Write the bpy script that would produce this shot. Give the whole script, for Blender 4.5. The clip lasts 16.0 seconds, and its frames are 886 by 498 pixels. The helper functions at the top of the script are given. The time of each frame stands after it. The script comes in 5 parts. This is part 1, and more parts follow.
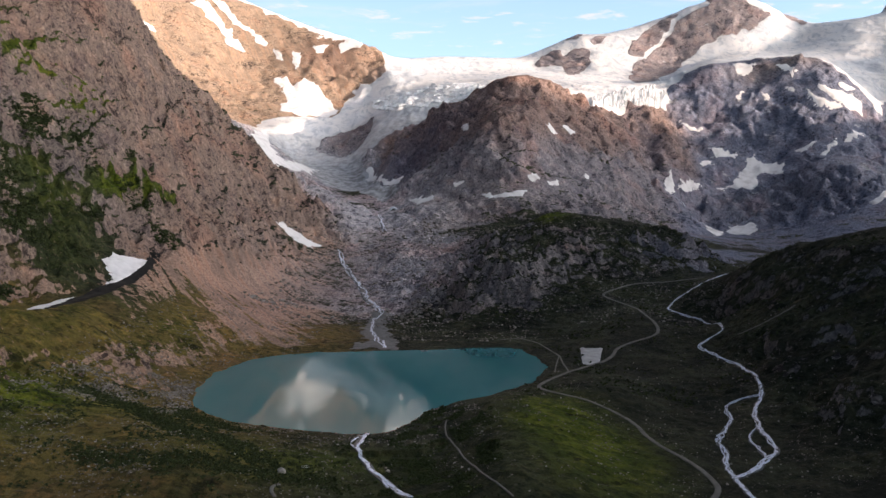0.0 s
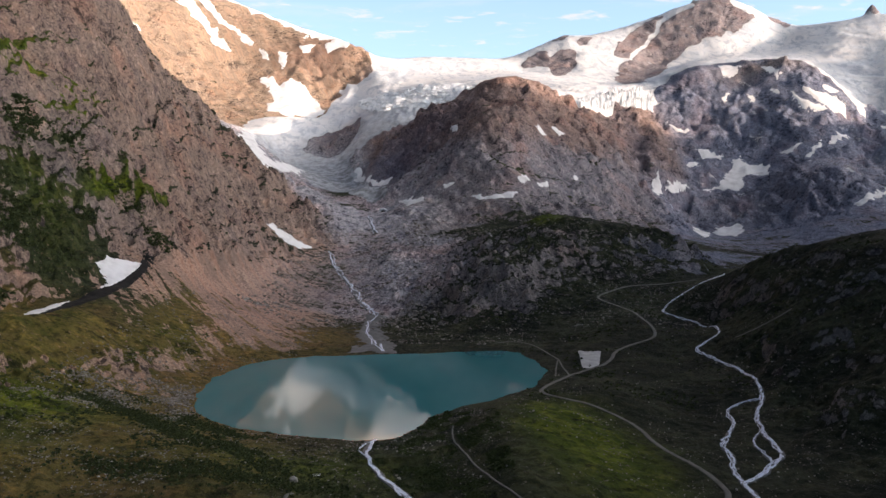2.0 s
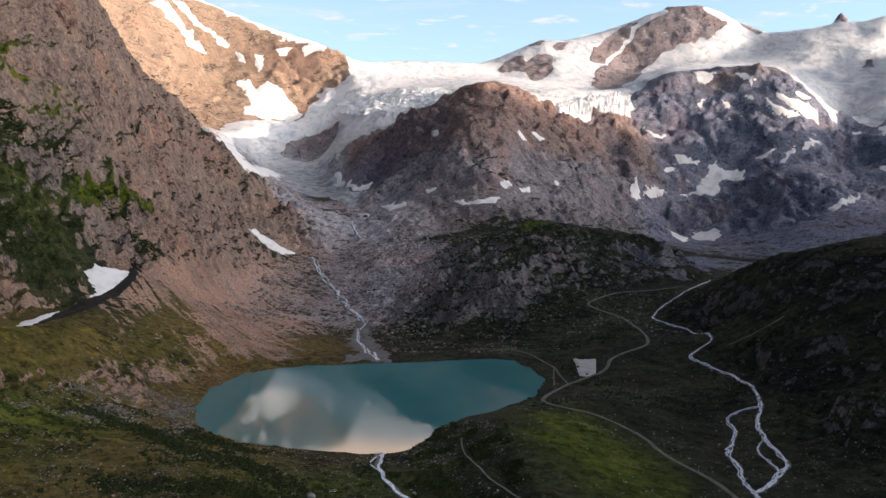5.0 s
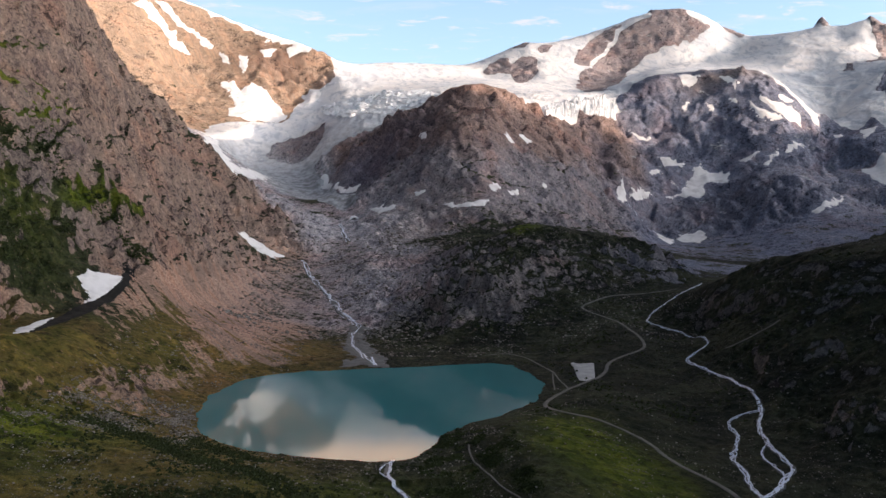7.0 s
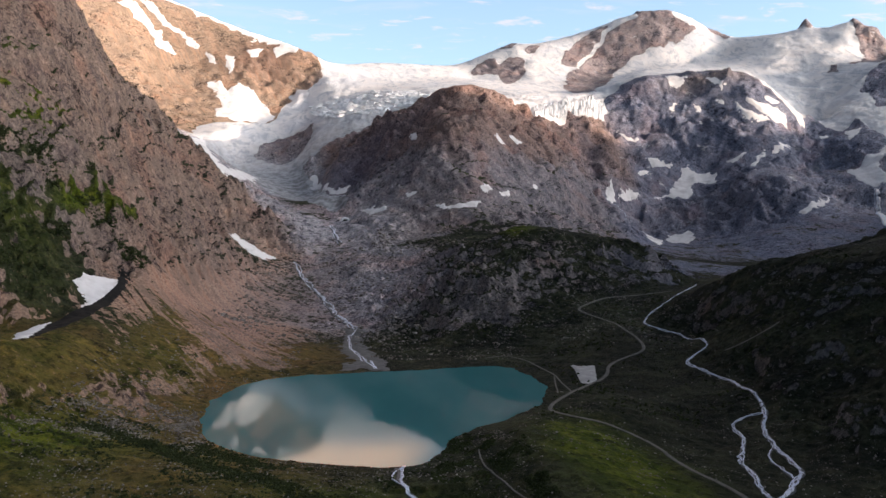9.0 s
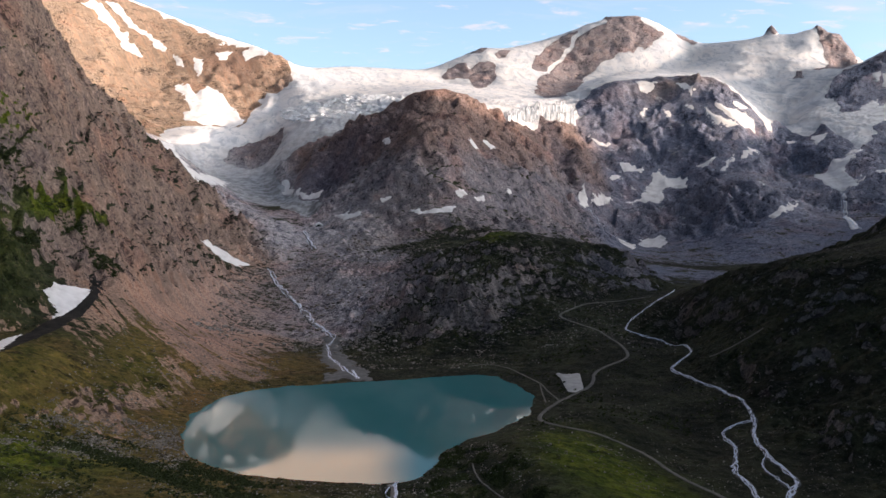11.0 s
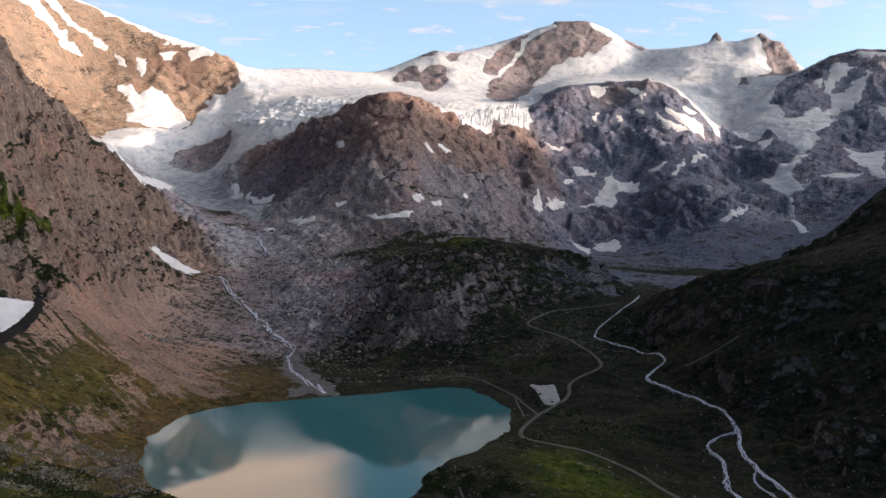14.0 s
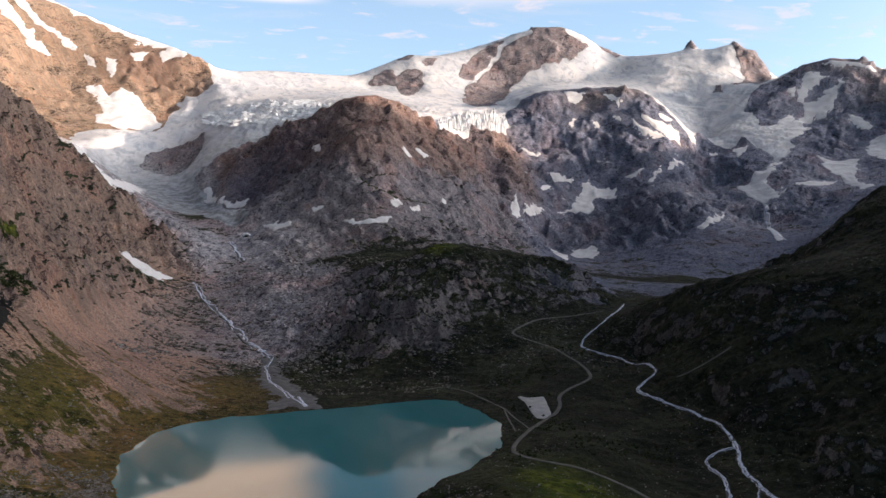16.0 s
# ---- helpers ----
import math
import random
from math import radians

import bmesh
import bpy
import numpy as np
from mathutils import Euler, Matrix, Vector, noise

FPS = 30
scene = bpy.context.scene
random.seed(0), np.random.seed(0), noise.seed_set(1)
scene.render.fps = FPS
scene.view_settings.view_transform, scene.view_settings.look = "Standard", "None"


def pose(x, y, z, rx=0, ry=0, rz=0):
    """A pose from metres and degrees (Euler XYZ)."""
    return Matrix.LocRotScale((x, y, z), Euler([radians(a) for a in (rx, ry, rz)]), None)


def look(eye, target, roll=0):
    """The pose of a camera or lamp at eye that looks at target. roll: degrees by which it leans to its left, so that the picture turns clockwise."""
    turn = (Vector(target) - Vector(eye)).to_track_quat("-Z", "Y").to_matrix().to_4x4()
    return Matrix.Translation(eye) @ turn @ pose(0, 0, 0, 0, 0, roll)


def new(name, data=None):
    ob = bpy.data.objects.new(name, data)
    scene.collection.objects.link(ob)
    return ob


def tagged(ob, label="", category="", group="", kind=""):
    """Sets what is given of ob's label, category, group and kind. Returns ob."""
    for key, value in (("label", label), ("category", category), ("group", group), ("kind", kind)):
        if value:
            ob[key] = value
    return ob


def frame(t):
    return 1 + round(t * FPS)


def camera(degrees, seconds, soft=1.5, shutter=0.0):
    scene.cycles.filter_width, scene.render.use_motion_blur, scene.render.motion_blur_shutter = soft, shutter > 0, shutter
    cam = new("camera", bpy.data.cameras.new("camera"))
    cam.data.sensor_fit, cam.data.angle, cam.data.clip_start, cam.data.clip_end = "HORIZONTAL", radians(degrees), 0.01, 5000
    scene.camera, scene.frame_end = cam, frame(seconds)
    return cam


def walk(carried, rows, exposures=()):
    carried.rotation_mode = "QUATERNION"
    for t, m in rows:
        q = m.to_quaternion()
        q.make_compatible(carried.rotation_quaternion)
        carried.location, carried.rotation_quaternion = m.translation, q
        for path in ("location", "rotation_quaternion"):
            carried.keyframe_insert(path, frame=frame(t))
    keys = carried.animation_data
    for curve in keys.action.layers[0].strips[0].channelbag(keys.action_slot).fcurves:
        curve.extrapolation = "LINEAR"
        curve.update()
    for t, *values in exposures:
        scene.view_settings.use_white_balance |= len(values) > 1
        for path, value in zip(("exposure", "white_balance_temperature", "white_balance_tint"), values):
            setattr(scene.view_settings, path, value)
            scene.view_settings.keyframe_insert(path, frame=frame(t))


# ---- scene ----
cam = camera(57.67, 16.0)
ROWS = [  # seconds, x, y, z, yaw, pitch, lean
    (0.0, 0.0, 0.0, 176.9, -0.00, -2.64, -0.00),
    (0.5, -4.5, 0.4, 178.1, -0.28, -2.69, -0.01),
    (1.0, -9.5, 0.9, 179.2, -0.58, -2.70, -0.05),
    (1.5, -14.4, 1.3, 180.4, -0.89, -2.69, -0.04),
    (2.0, -19.3, 1.8, 181.7, -1.20, -2.67, -0.06),
    (2.5, -24.3, 2.1, 182.9, -1.52, -2.63, -0.07),
    (3.0, -29.1, 2.5, 184.1, -1.83, -2.59, -0.04),
    (3.5, -34.1, 3.1, 185.1, -2.18, -2.56, -0.07),
    (4.0, -39.1, 3.8, 186.2, -2.52, -2.53, -0.07),
    (4.5, -44.0, 4.3, 187.5, -2.86, -2.50, -0.08),
    (7.0, -69.8, 8.0, 193.1, -4.53, -2.40, -0.08),
    (7.5, -75.0, 8.8, 193.9, -4.83, -2.37, -0.06),
    (8.0, -80.2, 9.7, 194.9, -5.13, -2.35, -0.04),
    (8.5, -85.3, 10.5, 195.8, -5.40, -2.37, -0.02),
    (9.0, -90.5, 12.5, 196.6, -5.68, -2.40, -0.02),
    (11.5, -110.6, 35.9, 201.7, -8.68, -2.06, 0.07),
    (12.0, -113.0, 42.3, 202.8, -9.33, -2.02, 0.02),
    (12.5, -116.8, 48.9, 203.3, -9.76, -2.02, 0.11),
    (13.0, -120.9, 55.8, 203.9, -10.36, -2.03, 0.21),
    (13.5, -126.0, 63.3, 204.7, -11.00, -2.01, 0.24),
    (14.0, -130.6, 72.0, 205.1, -11.78, -1.91, 0.21),
    (14.5, -134.3, 80.9, 205.5, -12.47, -1.80, 0.09),
    (15.0, -137.3, 89.7, 206.0, -12.98, -1.72, -0.03),
    (15.5, -139.2, 98.4, 206.5, -13.42, -1.63, -0.07),
    (16.0, -141.0, 107.3, 207.1, -13.77, -1.56, -0.09),
]
walk(cam, [(t, pose(x, y, z, 90 + pitch, lean, yaw)) for t, x, y, z, yaw, pitch, lean in ROWS],
     [(0.0, 1.42, 6290, 12), (7.0, 1.36, 6250, 12), (16.0, 1.21, 6220, 12)])

# ---- sky, sun ----
SUN_AZ, SUN_EL = 106.0, 9.0   # degrees: clockwise from the view's ahead, above the horizon
world = bpy.data.worlds.new("sky")
scene.world = world
world.use_nodes = True
wn, wl = world.node_tree.nodes, world.node_tree.links
wn.clear()
sky = wn.new("ShaderNodeTexSky")
sky.sky_type, sky.sun_disc = 'NISHITA', False
sky.sun_elevation, sky.sun_rotation = radians(SUN_EL), radians(SUN_AZ)
sky.altitude, sky.air_density, sky.dust_density, sky.ozone_density = 2000, 1.0, 1.5, 1.0


def world_math(op, *values):
    n = wn.new("ShaderNodeMath")
    n.operation = op
    for s, v in zip(n.inputs, values):
        if isinstance(v, bpy.types.NodeSocket):
            wl.new(v, s)
        else:
            s.default_value = v
    return n.outputs[0]


def world_mix(f, a, b):
    n = wn.new("ShaderNodeMix")
    n.data_type = 'RGBA'
    for s, v in zip((n.inputs[0], n.inputs[6], n.inputs[7]), (f, a, b)):
        if isinstance(v, bpy.types.NodeSocket):
            wl.new(v, s)
        else:
            s.default_value = v
    return n.outputs[2]


def cloud_layer(size, low, high, stretch, seed):
    """Thin high cloud: how much of it covers the sky in each direction."""
    flat = wn.new("ShaderNodeCombineXYZ")
    up = world_math('ADD', world_math('ABSOLUTE', way.outputs[2]), 0.12)
    wl.new(world_math('DIVIDE', way.outputs[0], up), flat.inputs[0])
    wl.new(world_math('MULTIPLY', world_math('DIVIDE', way.outputs[1], up), stretch), flat.inputs[1])
    flat.inputs[2].default_value = seed
    n = wn.new("ShaderNodeTexNoise")
    n.inputs["Scale"].default_value, n.inputs["Detail"].default_value, n.inputs["Roughness"].default_value = size, 7.0, 0.58
    n.inputs["Distortion"].default_value = 0.4
    wl.new(flat.outputs[0], n.inputs["Vector"])
    r = wn.new("ShaderNodeMapRange")
    r.interpolation_type = 'SMOOTHSTEP'
    wl.new(n.outputs[0], r.inputs[0])
    r.inputs[1].default_value, r.inputs[2].default_value = low, high
    return r.outputs[0]


spot = wn.new("ShaderNodeTexCoord")
way = wn.new("ShaderNodeSeparateXYZ")
wl.new(spot.outputs["Generated"], way.inputs[0])
haze = wn.new("ShaderNodeMapRange")
wl.new(way.outputs[2], haze.inputs[0])
haze.inputs[1].default_value, haze.inputs[2].default_value, haze.inputs[3].default_value, haze.inputs[4].default_value = 0.02, 0.5, 0.6, 0.05
# glow of the hazy evening sky on the sun's side
side = world_math('ADD', world_math('MULTIPLY', way.outputs[0], math.sin(radians(SUN_AZ))), world_math('MULTIPLY', way.outputs[1], math.cos(radians(SUN_AZ))))
glow = world_math('POWER', world_math('MAXIMUM', side, 0.0), 6.0)
air = world_mix(haze.outputs[0], sky.outputs[0], (2.3, 3.0, 3.7, 1))
air = world_mix(world_math('MULTIPLY', glow, 0.85), air, (55.0, 48.5, 42.5, 1))
# the evening zenith is darker than the horizon
zenith = wn.new("ShaderNodeMapRange")
zenith.interpolation_type = 'SMOOTHSTEP'
wl.new(way.outputs[2], zenith.inputs[0])
zenith.inputs[1].default_value, zenith.inputs[2].default_value, zenith.inputs[3].default_value, zenith.inputs[4].default_value = 0.35, 0.9, 0.0, 0.5
air = world_mix(zenith.outputs[0], air, (0.0, 0.0, 0.0, 1))
# cloud: little over the horizon ahead, more towards the zenith
rise = wn.new("ShaderNodeMapRange")
rise.interpolation_type = 'SMOOTHSTEP'
wl.new(way.outputs[2], rise.inputs[0])
rise.inputs[1].default_value, rise.inputs[2].default_value, rise.inputs[3].default_value, rise.inputs[4].default_value = 0.258, 0.284, 0.0, 0.95
thin = wn.new("ShaderNodeMapRange")
thin.interpolation_type = 'SMOOTHSTEP'
wl.new(way.outputs[2], thin.inputs[0])
thin.inputs[1].default_value, thin.inputs[2].default_value, thin.inputs[3].default_value, thin.inputs[4].default_value = 0.4, 0.55, 1.0, 0.1
front = wn.new("ShaderNodeMapRange")
front.interpolation_type = 'SMOOTHSTEP'
wl.new(way.outputs[1], front.inputs[0])
front.inputs[1].default_value, front.inputs[2].default_value = 0.2, 0.65


def ramp(value, a, b):
    n = wn.new("ShaderNodeMapRange")
    n.interpolation_type = 'SMOOTHSTEP'
    wl.new(value, n.inputs[0])
    n.inputs[1].default_value, n.inputs[2].default_value = a, b
    return n.outputs[0]


bank = world_math('MULTIPLY', ramp(way.outputs[0], -0.26, -0.16), world_math('SUBTRACT', 1.0, ramp(way.outputs[0], 0.03, 0.11)))
bank = world_math('ADD', bank, world_math('MULTIPLY', ramp(way.outputs[0], 0.15, 0.2), 0.18))
air = world_mix(world_math('MULTIPLY', world_math('MULTIPLY', cloud_layer(2.4, 0.12, 0.52, 0.8, 5.0), bank), world_math('MULTIPLY', world_math('MULTIPLY', rise.outputs[0], thin.outputs[0]), front.outputs[0])), air, (14.5, 9.2, 6.0, 1))
air = world_mix(world_math('MULTIPLY', cloud_layer(1.9, 0.52, 0.75, 2.0, 7.0), 0.55), air, (2.7, 2.7, 3.0, 1))
puffs = world_math('MULTIPLY', cloud_layer(6.5, 0.55, 0.7, 1.6, 12.0), ramp(way.outputs[2], 0.14, 0.2))
air = world_mix(world_math('MULTIPLY', puffs, world_math('MULTIPLY', front.outputs[0], 0.5)), air, (3.6, 3.0, 2.9, 1))
# sky to the left and behind dimmed, to darken slopes that face it
dim = wn.new("ShaderNodeMapRange")
dim.interpolation_type = 'SMOOTHSTEP'
wl.new(world_math('ADD', world_math('MULTIPLY', way.outputs[0], 0.94), world_math('MULTIPLY', way.outputs[1], 0.34)), dim.inputs[0])
dim.inputs[1].default_value, dim.inputs[2].default_value, dim.inputs[3].default_value, dim.inputs[4].default_value = -0.65, 0.2, 0.2, 1.0
air = world_mix(world_math('SUBTRACT', 1.0, dim.outputs[0]), air, (0.0, 0.0, 0.0, 1))
back = wn.new("ShaderNodeBackground")
back.inputs["Strength"].default_value = 0.13
wout = wn.new("ShaderNodeOutputWorld")
wl.new(air, back.inputs["Color"])
wl.new(back.outputs[0], wout.inputs["Surface"])
sun = new("sun", bpy.data.lights.new("sun", "SUN"))
sun.data.energy, sun.data.angle, sun.data.color = 3.0, radians(0.8), (1.0, 0.75, 0.55)
az, el = radians(SUN_AZ), radians(SUN_EL)
sun.matrix_world = look((0, 0, 3000), (-math.sin(az) * math.cos(el), -math.cos(az) * math.cos(el), 3000 - math.sin(el)))

# ---- materials ----
def nodes_of(name):
    m = bpy.data.materials.new(name)
    m.use_nodes = True
    return m, m.node_tree.nodes, m.node_tree.links, m.node_tree.nodes["Principled BSDF"]


def plug(links, socket, value):
    if isinstance(value, bpy.types.NodeSocket):
        links.new(value, socket)
    elif isinstance(value, tuple) and len(value) == 3 and socket.type == 'RGBA':
        socket.default_value = (*value, 1)
    else:
        socket.default_value = value


class Kit:
    """Short hands for shader nodes, in world metres."""

    def __init__(self, name):
        self.m, self.n, self.l, self.b = nodes_of(name)
        g = self.n.new("ShaderNodeNewGeometry")
        self.pos, self.normal = g.outputs["Position"], g.outputs["Normal"]
        self.island = g.outputs["Random Per Island"]

    def noise(self, size, detail=4.0, rough=0.55, squeeze=None, distort=0.0, turn=0.0):
        v = self.pos
        if turn:
            r = self.n.new("ShaderNodeMapping")
            r.inputs["Rotation"].default_value = (0.0, 0.0, radians(turn))
            self.l.new(v, r.inputs["Vector"])
            v = r.outputs[0]
        if squeeze:
            s = self.n.new("ShaderNodeMapping")
            s.inputs["Scale"].default_value = squeeze
            self.l.new(v, s.inputs["Vector"])
            v = s.outputs[0]
        t = self.n.new("ShaderNodeTexNoise")
        t.inputs["Scale"].default_value, t.inputs["Detail"].default_value = 1.0 / size, detail
        t.inputs["Roughness"].default_value, t.inputs["Distortion"].default_value = rough, distort
        self.l.new(v, t.inputs["Vector"])
        return t.outputs[0]

    def cells(self, size, feature='DISTANCE_TO_EDGE'):
        t = self.n.new("ShaderNodeTexVoronoi")
        t.feature = feature
        t.inputs["Scale"].default_value = 1.0 / size
        self.l.new(self.pos, t.inputs["Vector"])
        return t.outputs["Color" if feature == 'F1' else "Distance"]

    def math(self, op, a, b=0.0, c=0.0):
        t = self.n.new("ShaderNodeMath")
        t.operation = op
        for s, v in zip(t.inputs, (a, b, c)):
            plug(self.l, s, v)
        return t.outputs[0]

    def step(self, v, a, b, lo=0.0, hi=1.0):
        t = self.n.new("ShaderNodeMapRange")
        t.interpolation_type = 'SMOOTHSTEP'
        for s, x in zip(t.inputs, (v, a, b, lo, hi)):
            plug(self.l, s, x)
        return t.outputs[0]

    def mix(self, f, a, b, mode='MIX'):
        t = self.n.new("ShaderNodeMix")
        t.data_type, t.blend_type = 'RGBA', mode
        for s, v in zip((t.inputs[0], t.inputs[6], t.inputs[7]), (f, a, b)):
            plug(self.l, s, v)
        return t.outputs[2]

    def attr(self, name, colour=False):
        t = self.n.new("ShaderNodeAttribute")
        t.attribute_name = name
        return t.outputs["Color" if colour else "Fac"]

    def flat(self):
        t = self.n.new("ShaderNodeSeparateXYZ")
        self.l.new(self.normal, t.inputs[0])
        return t.outputs[2]

    def bump(self, height, strength, distance):
        t = self.n.new("ShaderNodeBump")
        t.inputs["Strength"].default_value, t.inputs["Distance"].default_value = strength, distance
        self.l.new(height, t.inputs["Height"])
        self.l.new(t.outputs[0], self.b.inputs["Normal"])

    def done(self, colour, rough=0.9, spec=0.2):
        plug(self.l, self.b.inputs["Base Color"], colour)
        plug(self.l, self.b.inputs["Roughness"], rough)
        self.b.inputs["Specular IOR Level"].default_value = spec
        return self.m


def land_material():
    k = Kit("alpine_land")
    broad, mid, fine = k.noise(150, 4), k.noise(26, 7, 0.68), k.noise(3.0, 4, 0.6)
    grain = k.noise(95, 10, 0.74, (1.0, 1.0, 1.3), 0.3)
    blocks = k.noise(13, 8, 0.72, None, 0.6)
    rock = k.attr("rock", True)

    def shade(r, g, b):
        return k.mix(1.0, rock, (r, g, b), 'MULTIPLY')

    def mend(v, by):
        return k.math('MULTIPLY', k.math('SUBTRACT', v, 0.5), by)
    crack = k.math('ADD', mend(grain, 0.75), mend(blocks, 1.1))
    stone = k.mix(k.step(crack, -0.15, -0.05), shade(0.17, 0.17, 0.19), shade(0.9, 0.89, 0.89))
    stone = k.mix(k.step(crack, 0.03, 0.2), stone, shade(1.5, 1.46, 1.4))
    tone = k.noise(55, 7, 0.66, None, 0.5)
    stone = k.mix(k.step(tone, 0.36, 0.5, 0.65, 0.0), stone, k.mix(1.0, stone, (0.66, 0.7, 0.8), 'MULTIPLY'))
    stone = k.mix(k.step(tone, 0.54, 0.66, 0.0, 0.6), stone, k.mix(1.0, stone, (1.35, 1.16, 1.02), 'MULTIPLY'))
    joints = k.noise(21, 6, 0.6, None, 0.9)
    stone = k.mix(k.step(k.math('ABSOLUTE', mend(joints, 1.0)), 0.0, 0.028, 0.8, 0.0), stone, shade(0.16, 0.16, 0.19))
    stone = k.mix(k.step(broad, 0.5, 0.7, 0.0, 0.5), stone, k.mix(1.0, stone, (1.3, 0.92, 0.8), 'MULTIPLY'))
    chips = k.noise(4.5, 7, 0.75, None, 0.4)
    stone = k.mix(k.step(chips, 0.38, 0.5, 0.62, 0.0), stone, shade(0.3, 0.3, 0.33))
    stone = k.mix(k.step(chips, 0.54, 0.64, 0.0, 0.6), stone, shade(1.75, 1.68, 1.58))
    # scree: small warm rubble, in streaks down the slope
    streak = k.noise(11, 5, 0.62, (0.06, 1.0, 0.06), 0.0, 53.0)
    rubble = k.mix(k.step(fine, 0.38, 0.62), shade(0.55, 0.54, 0.55), shade(1.35, 1.3, 1.24))
    rubble = k.mix(k.step(grain, 0.42, 0.6, 0.0, 0.65), rubble, shade(0.62, 0.64, 0.68))
    rubble = k.mix(k.step(streak, 0.45, 0.62, 0.0, 0.45), rubble, shade(1.3, 1.0, 0.85))
    rubble = k.mix(k.step(streak, 0.38, 0.46, 0.3, 0.0), rubble, shade(0.5, 0.5, 0.52))
    loose = k.math('ADD', k.attr("scree"), mend(grain, 2.0))
    stone = k.mix(k.step(loose, 0.42, 0.62), stone, rubble)
    # turf: green with the valley's shade darkened into it, olive and rust heath on the warm side
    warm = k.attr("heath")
    dimmed_turf = k.mix(k.step(grain, 0.4, 0.6), (0.016, 0.019, 0.013), (0.044, 0.05, 0.028))
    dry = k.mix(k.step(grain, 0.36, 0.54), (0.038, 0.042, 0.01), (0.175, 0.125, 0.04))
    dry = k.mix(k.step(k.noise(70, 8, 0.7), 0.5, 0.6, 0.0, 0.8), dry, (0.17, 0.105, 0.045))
    turf = k.mix(warm, dimmed_turf, dry)
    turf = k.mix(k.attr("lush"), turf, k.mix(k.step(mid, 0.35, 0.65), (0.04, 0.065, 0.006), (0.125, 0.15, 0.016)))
    turf = k.mix(k.step(k.noise(30, 8, 0.72), 0.55, 0.64, 0.0, 0.75), turf, (0.006, 0.009, 0.004))
    turf = k.mix(k.step(k.noise(5, 4, 0.65), 0.6, 0.67, 0.0, 0.5), turf, shade(0.8, 0.76, 0.7))
    turf = k.mix(k.step(k.noise(8, 7, 0.75), 0.4, 0.54, 0.72, 0.0), turf, k.mix(1.0, turf, (0.22, 0.28, 0.25), 'MULTIPLY'))
    turf = k.mix(k.step(k.noise(19, 7, 0.75), 0.5, 0.62, 0.0, 0.6), turf, k.mix(1.0, turf, (1.9, 1.55, 1.4), 'MULTIPLY'))
    cover = k.math('ADD', mend(grain, 2.2), k.math('ADD', mend(blocks, 1.6), mend(broad, 0.6)))
    green = k.math('ADD', k.attr("grass"), cover)
    green = k.math('ADD', green, k.math('MULTIPLY', k.math('SUBTRACT', k.flat(), 0.8), 2.2))
    green = k.math('ADD', green, k.math('MULTIPLY', k.attr("scree"), mend(streak, 2.0)))
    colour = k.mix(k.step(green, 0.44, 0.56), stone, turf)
    # glacier ice and firn
    firn, chop = k.noise(190, 5, 0.6), k.noise(24, 5, 0.65)
    bands = k.noise(60, 8, 0.7, (1.0, 0.4, 1.0), 1.5)
    ice = k.mix(k.step(firn, 0.42, 0.66), (0.78, 0.765, 0.75), (0.64, 0.66, 0.69))
    ice = k.mix(k.step(bands, 0.47, 0.62, 0.0, 0.75), ice, (0.4, 0.44, 0.49))
    ice = k.mix(k.attr("grime"), ice, k.mix(k.step(chop, 0.35, 0.65), (0.2, 0.2, 0.2), (0.46, 0.48, 0.5)))
    frozen = k.math('ADD', k.attr("ice"), k.math('ADD', mend(grain, 1.1), mend(blocks, 0.3)))
    colour = k.mix(k.step(frozen, 0.46, 0.52), colour, ice)
    relief_by = k.math('ADD', k.math('MULTIPLY', grain, 1.4), k.math('ADD', k.math('MULTIPLY', fine, 0.14), k.math('MULTIPLY', blocks, 0.45)))
    k.bump(k.math('MULTIPLY', relief_by, k.step(frozen, 0.4, 0.55, 1.0, 0.35)), 1.0, 7.0)
    return k.done(colour, 0.95, 0.1)


def snow_material(name, clean, dirty, size):
    k = Kit(name)
    n, f = k.noise(size, 5, 0.6), k.noise(size / 6, 4)
    colour = k.mix(k.step(n, 0.45, 0.72), clean, dirty)
    k.bump(k.math('ADD', n, k.math('MULTIPLY', f, 0.3)), 0.5, 2.0)
    return k.done(colour, 0.7, 0.2)


def lake_material():
    k = Kit("glacial_water")
    n = k.noise(90, 3, 0.5, (1.0, 0.35, 1.0))
    k.bump(k.noise(0.7, 3, 0.5, (1.0, 0.4, 1.0)), 0.05, 0.05)
    k.b.inputs["IOR"].default_value = 1.333
    m = k.done(k.mix(k.step(n, 0.3, 0.7), (0.034, 0.158, 0.17), (0.052, 0.185, 0.195)), k.step(n, 0.4, 0.6, 0.025, 0.06), 0.17)
    return m


def stream_material():
    k = Kit("white_water")
    foam = k.math('ADD', k.math('MULTIPLY', k.noise(3.4, 5, 0.7, None, 0.8), 0.75), k.math('MULTIPLY', k.noise(1.0, 2), 0.25))
    colour = k.mix(k.step(foam, 0.4, 0.48), (0.07, 0.085, 0.11), (0.68, 0.75, 0.86))
    k.bump(foam, 0.25, 0.3)
    return k.done(colour, k.step(foam, 0.4, 0.6, 0.4, 0.75), 0.25)


def gravel_material(name, a, b):
    k = Kit(name)
    n, f = k.noise(9, 4), k.noise(0.8, 3)
    colour = k.mix(k.step(k.math('ADD', k.math('MULTIPLY', n, 0.6), k.math('MULTIPLY', f, 0.4)), 0.35, 0.65), a, b)
    k.bump(f, 0.5, 0.15)
    return k.done(colour, 0.95, 0.1)


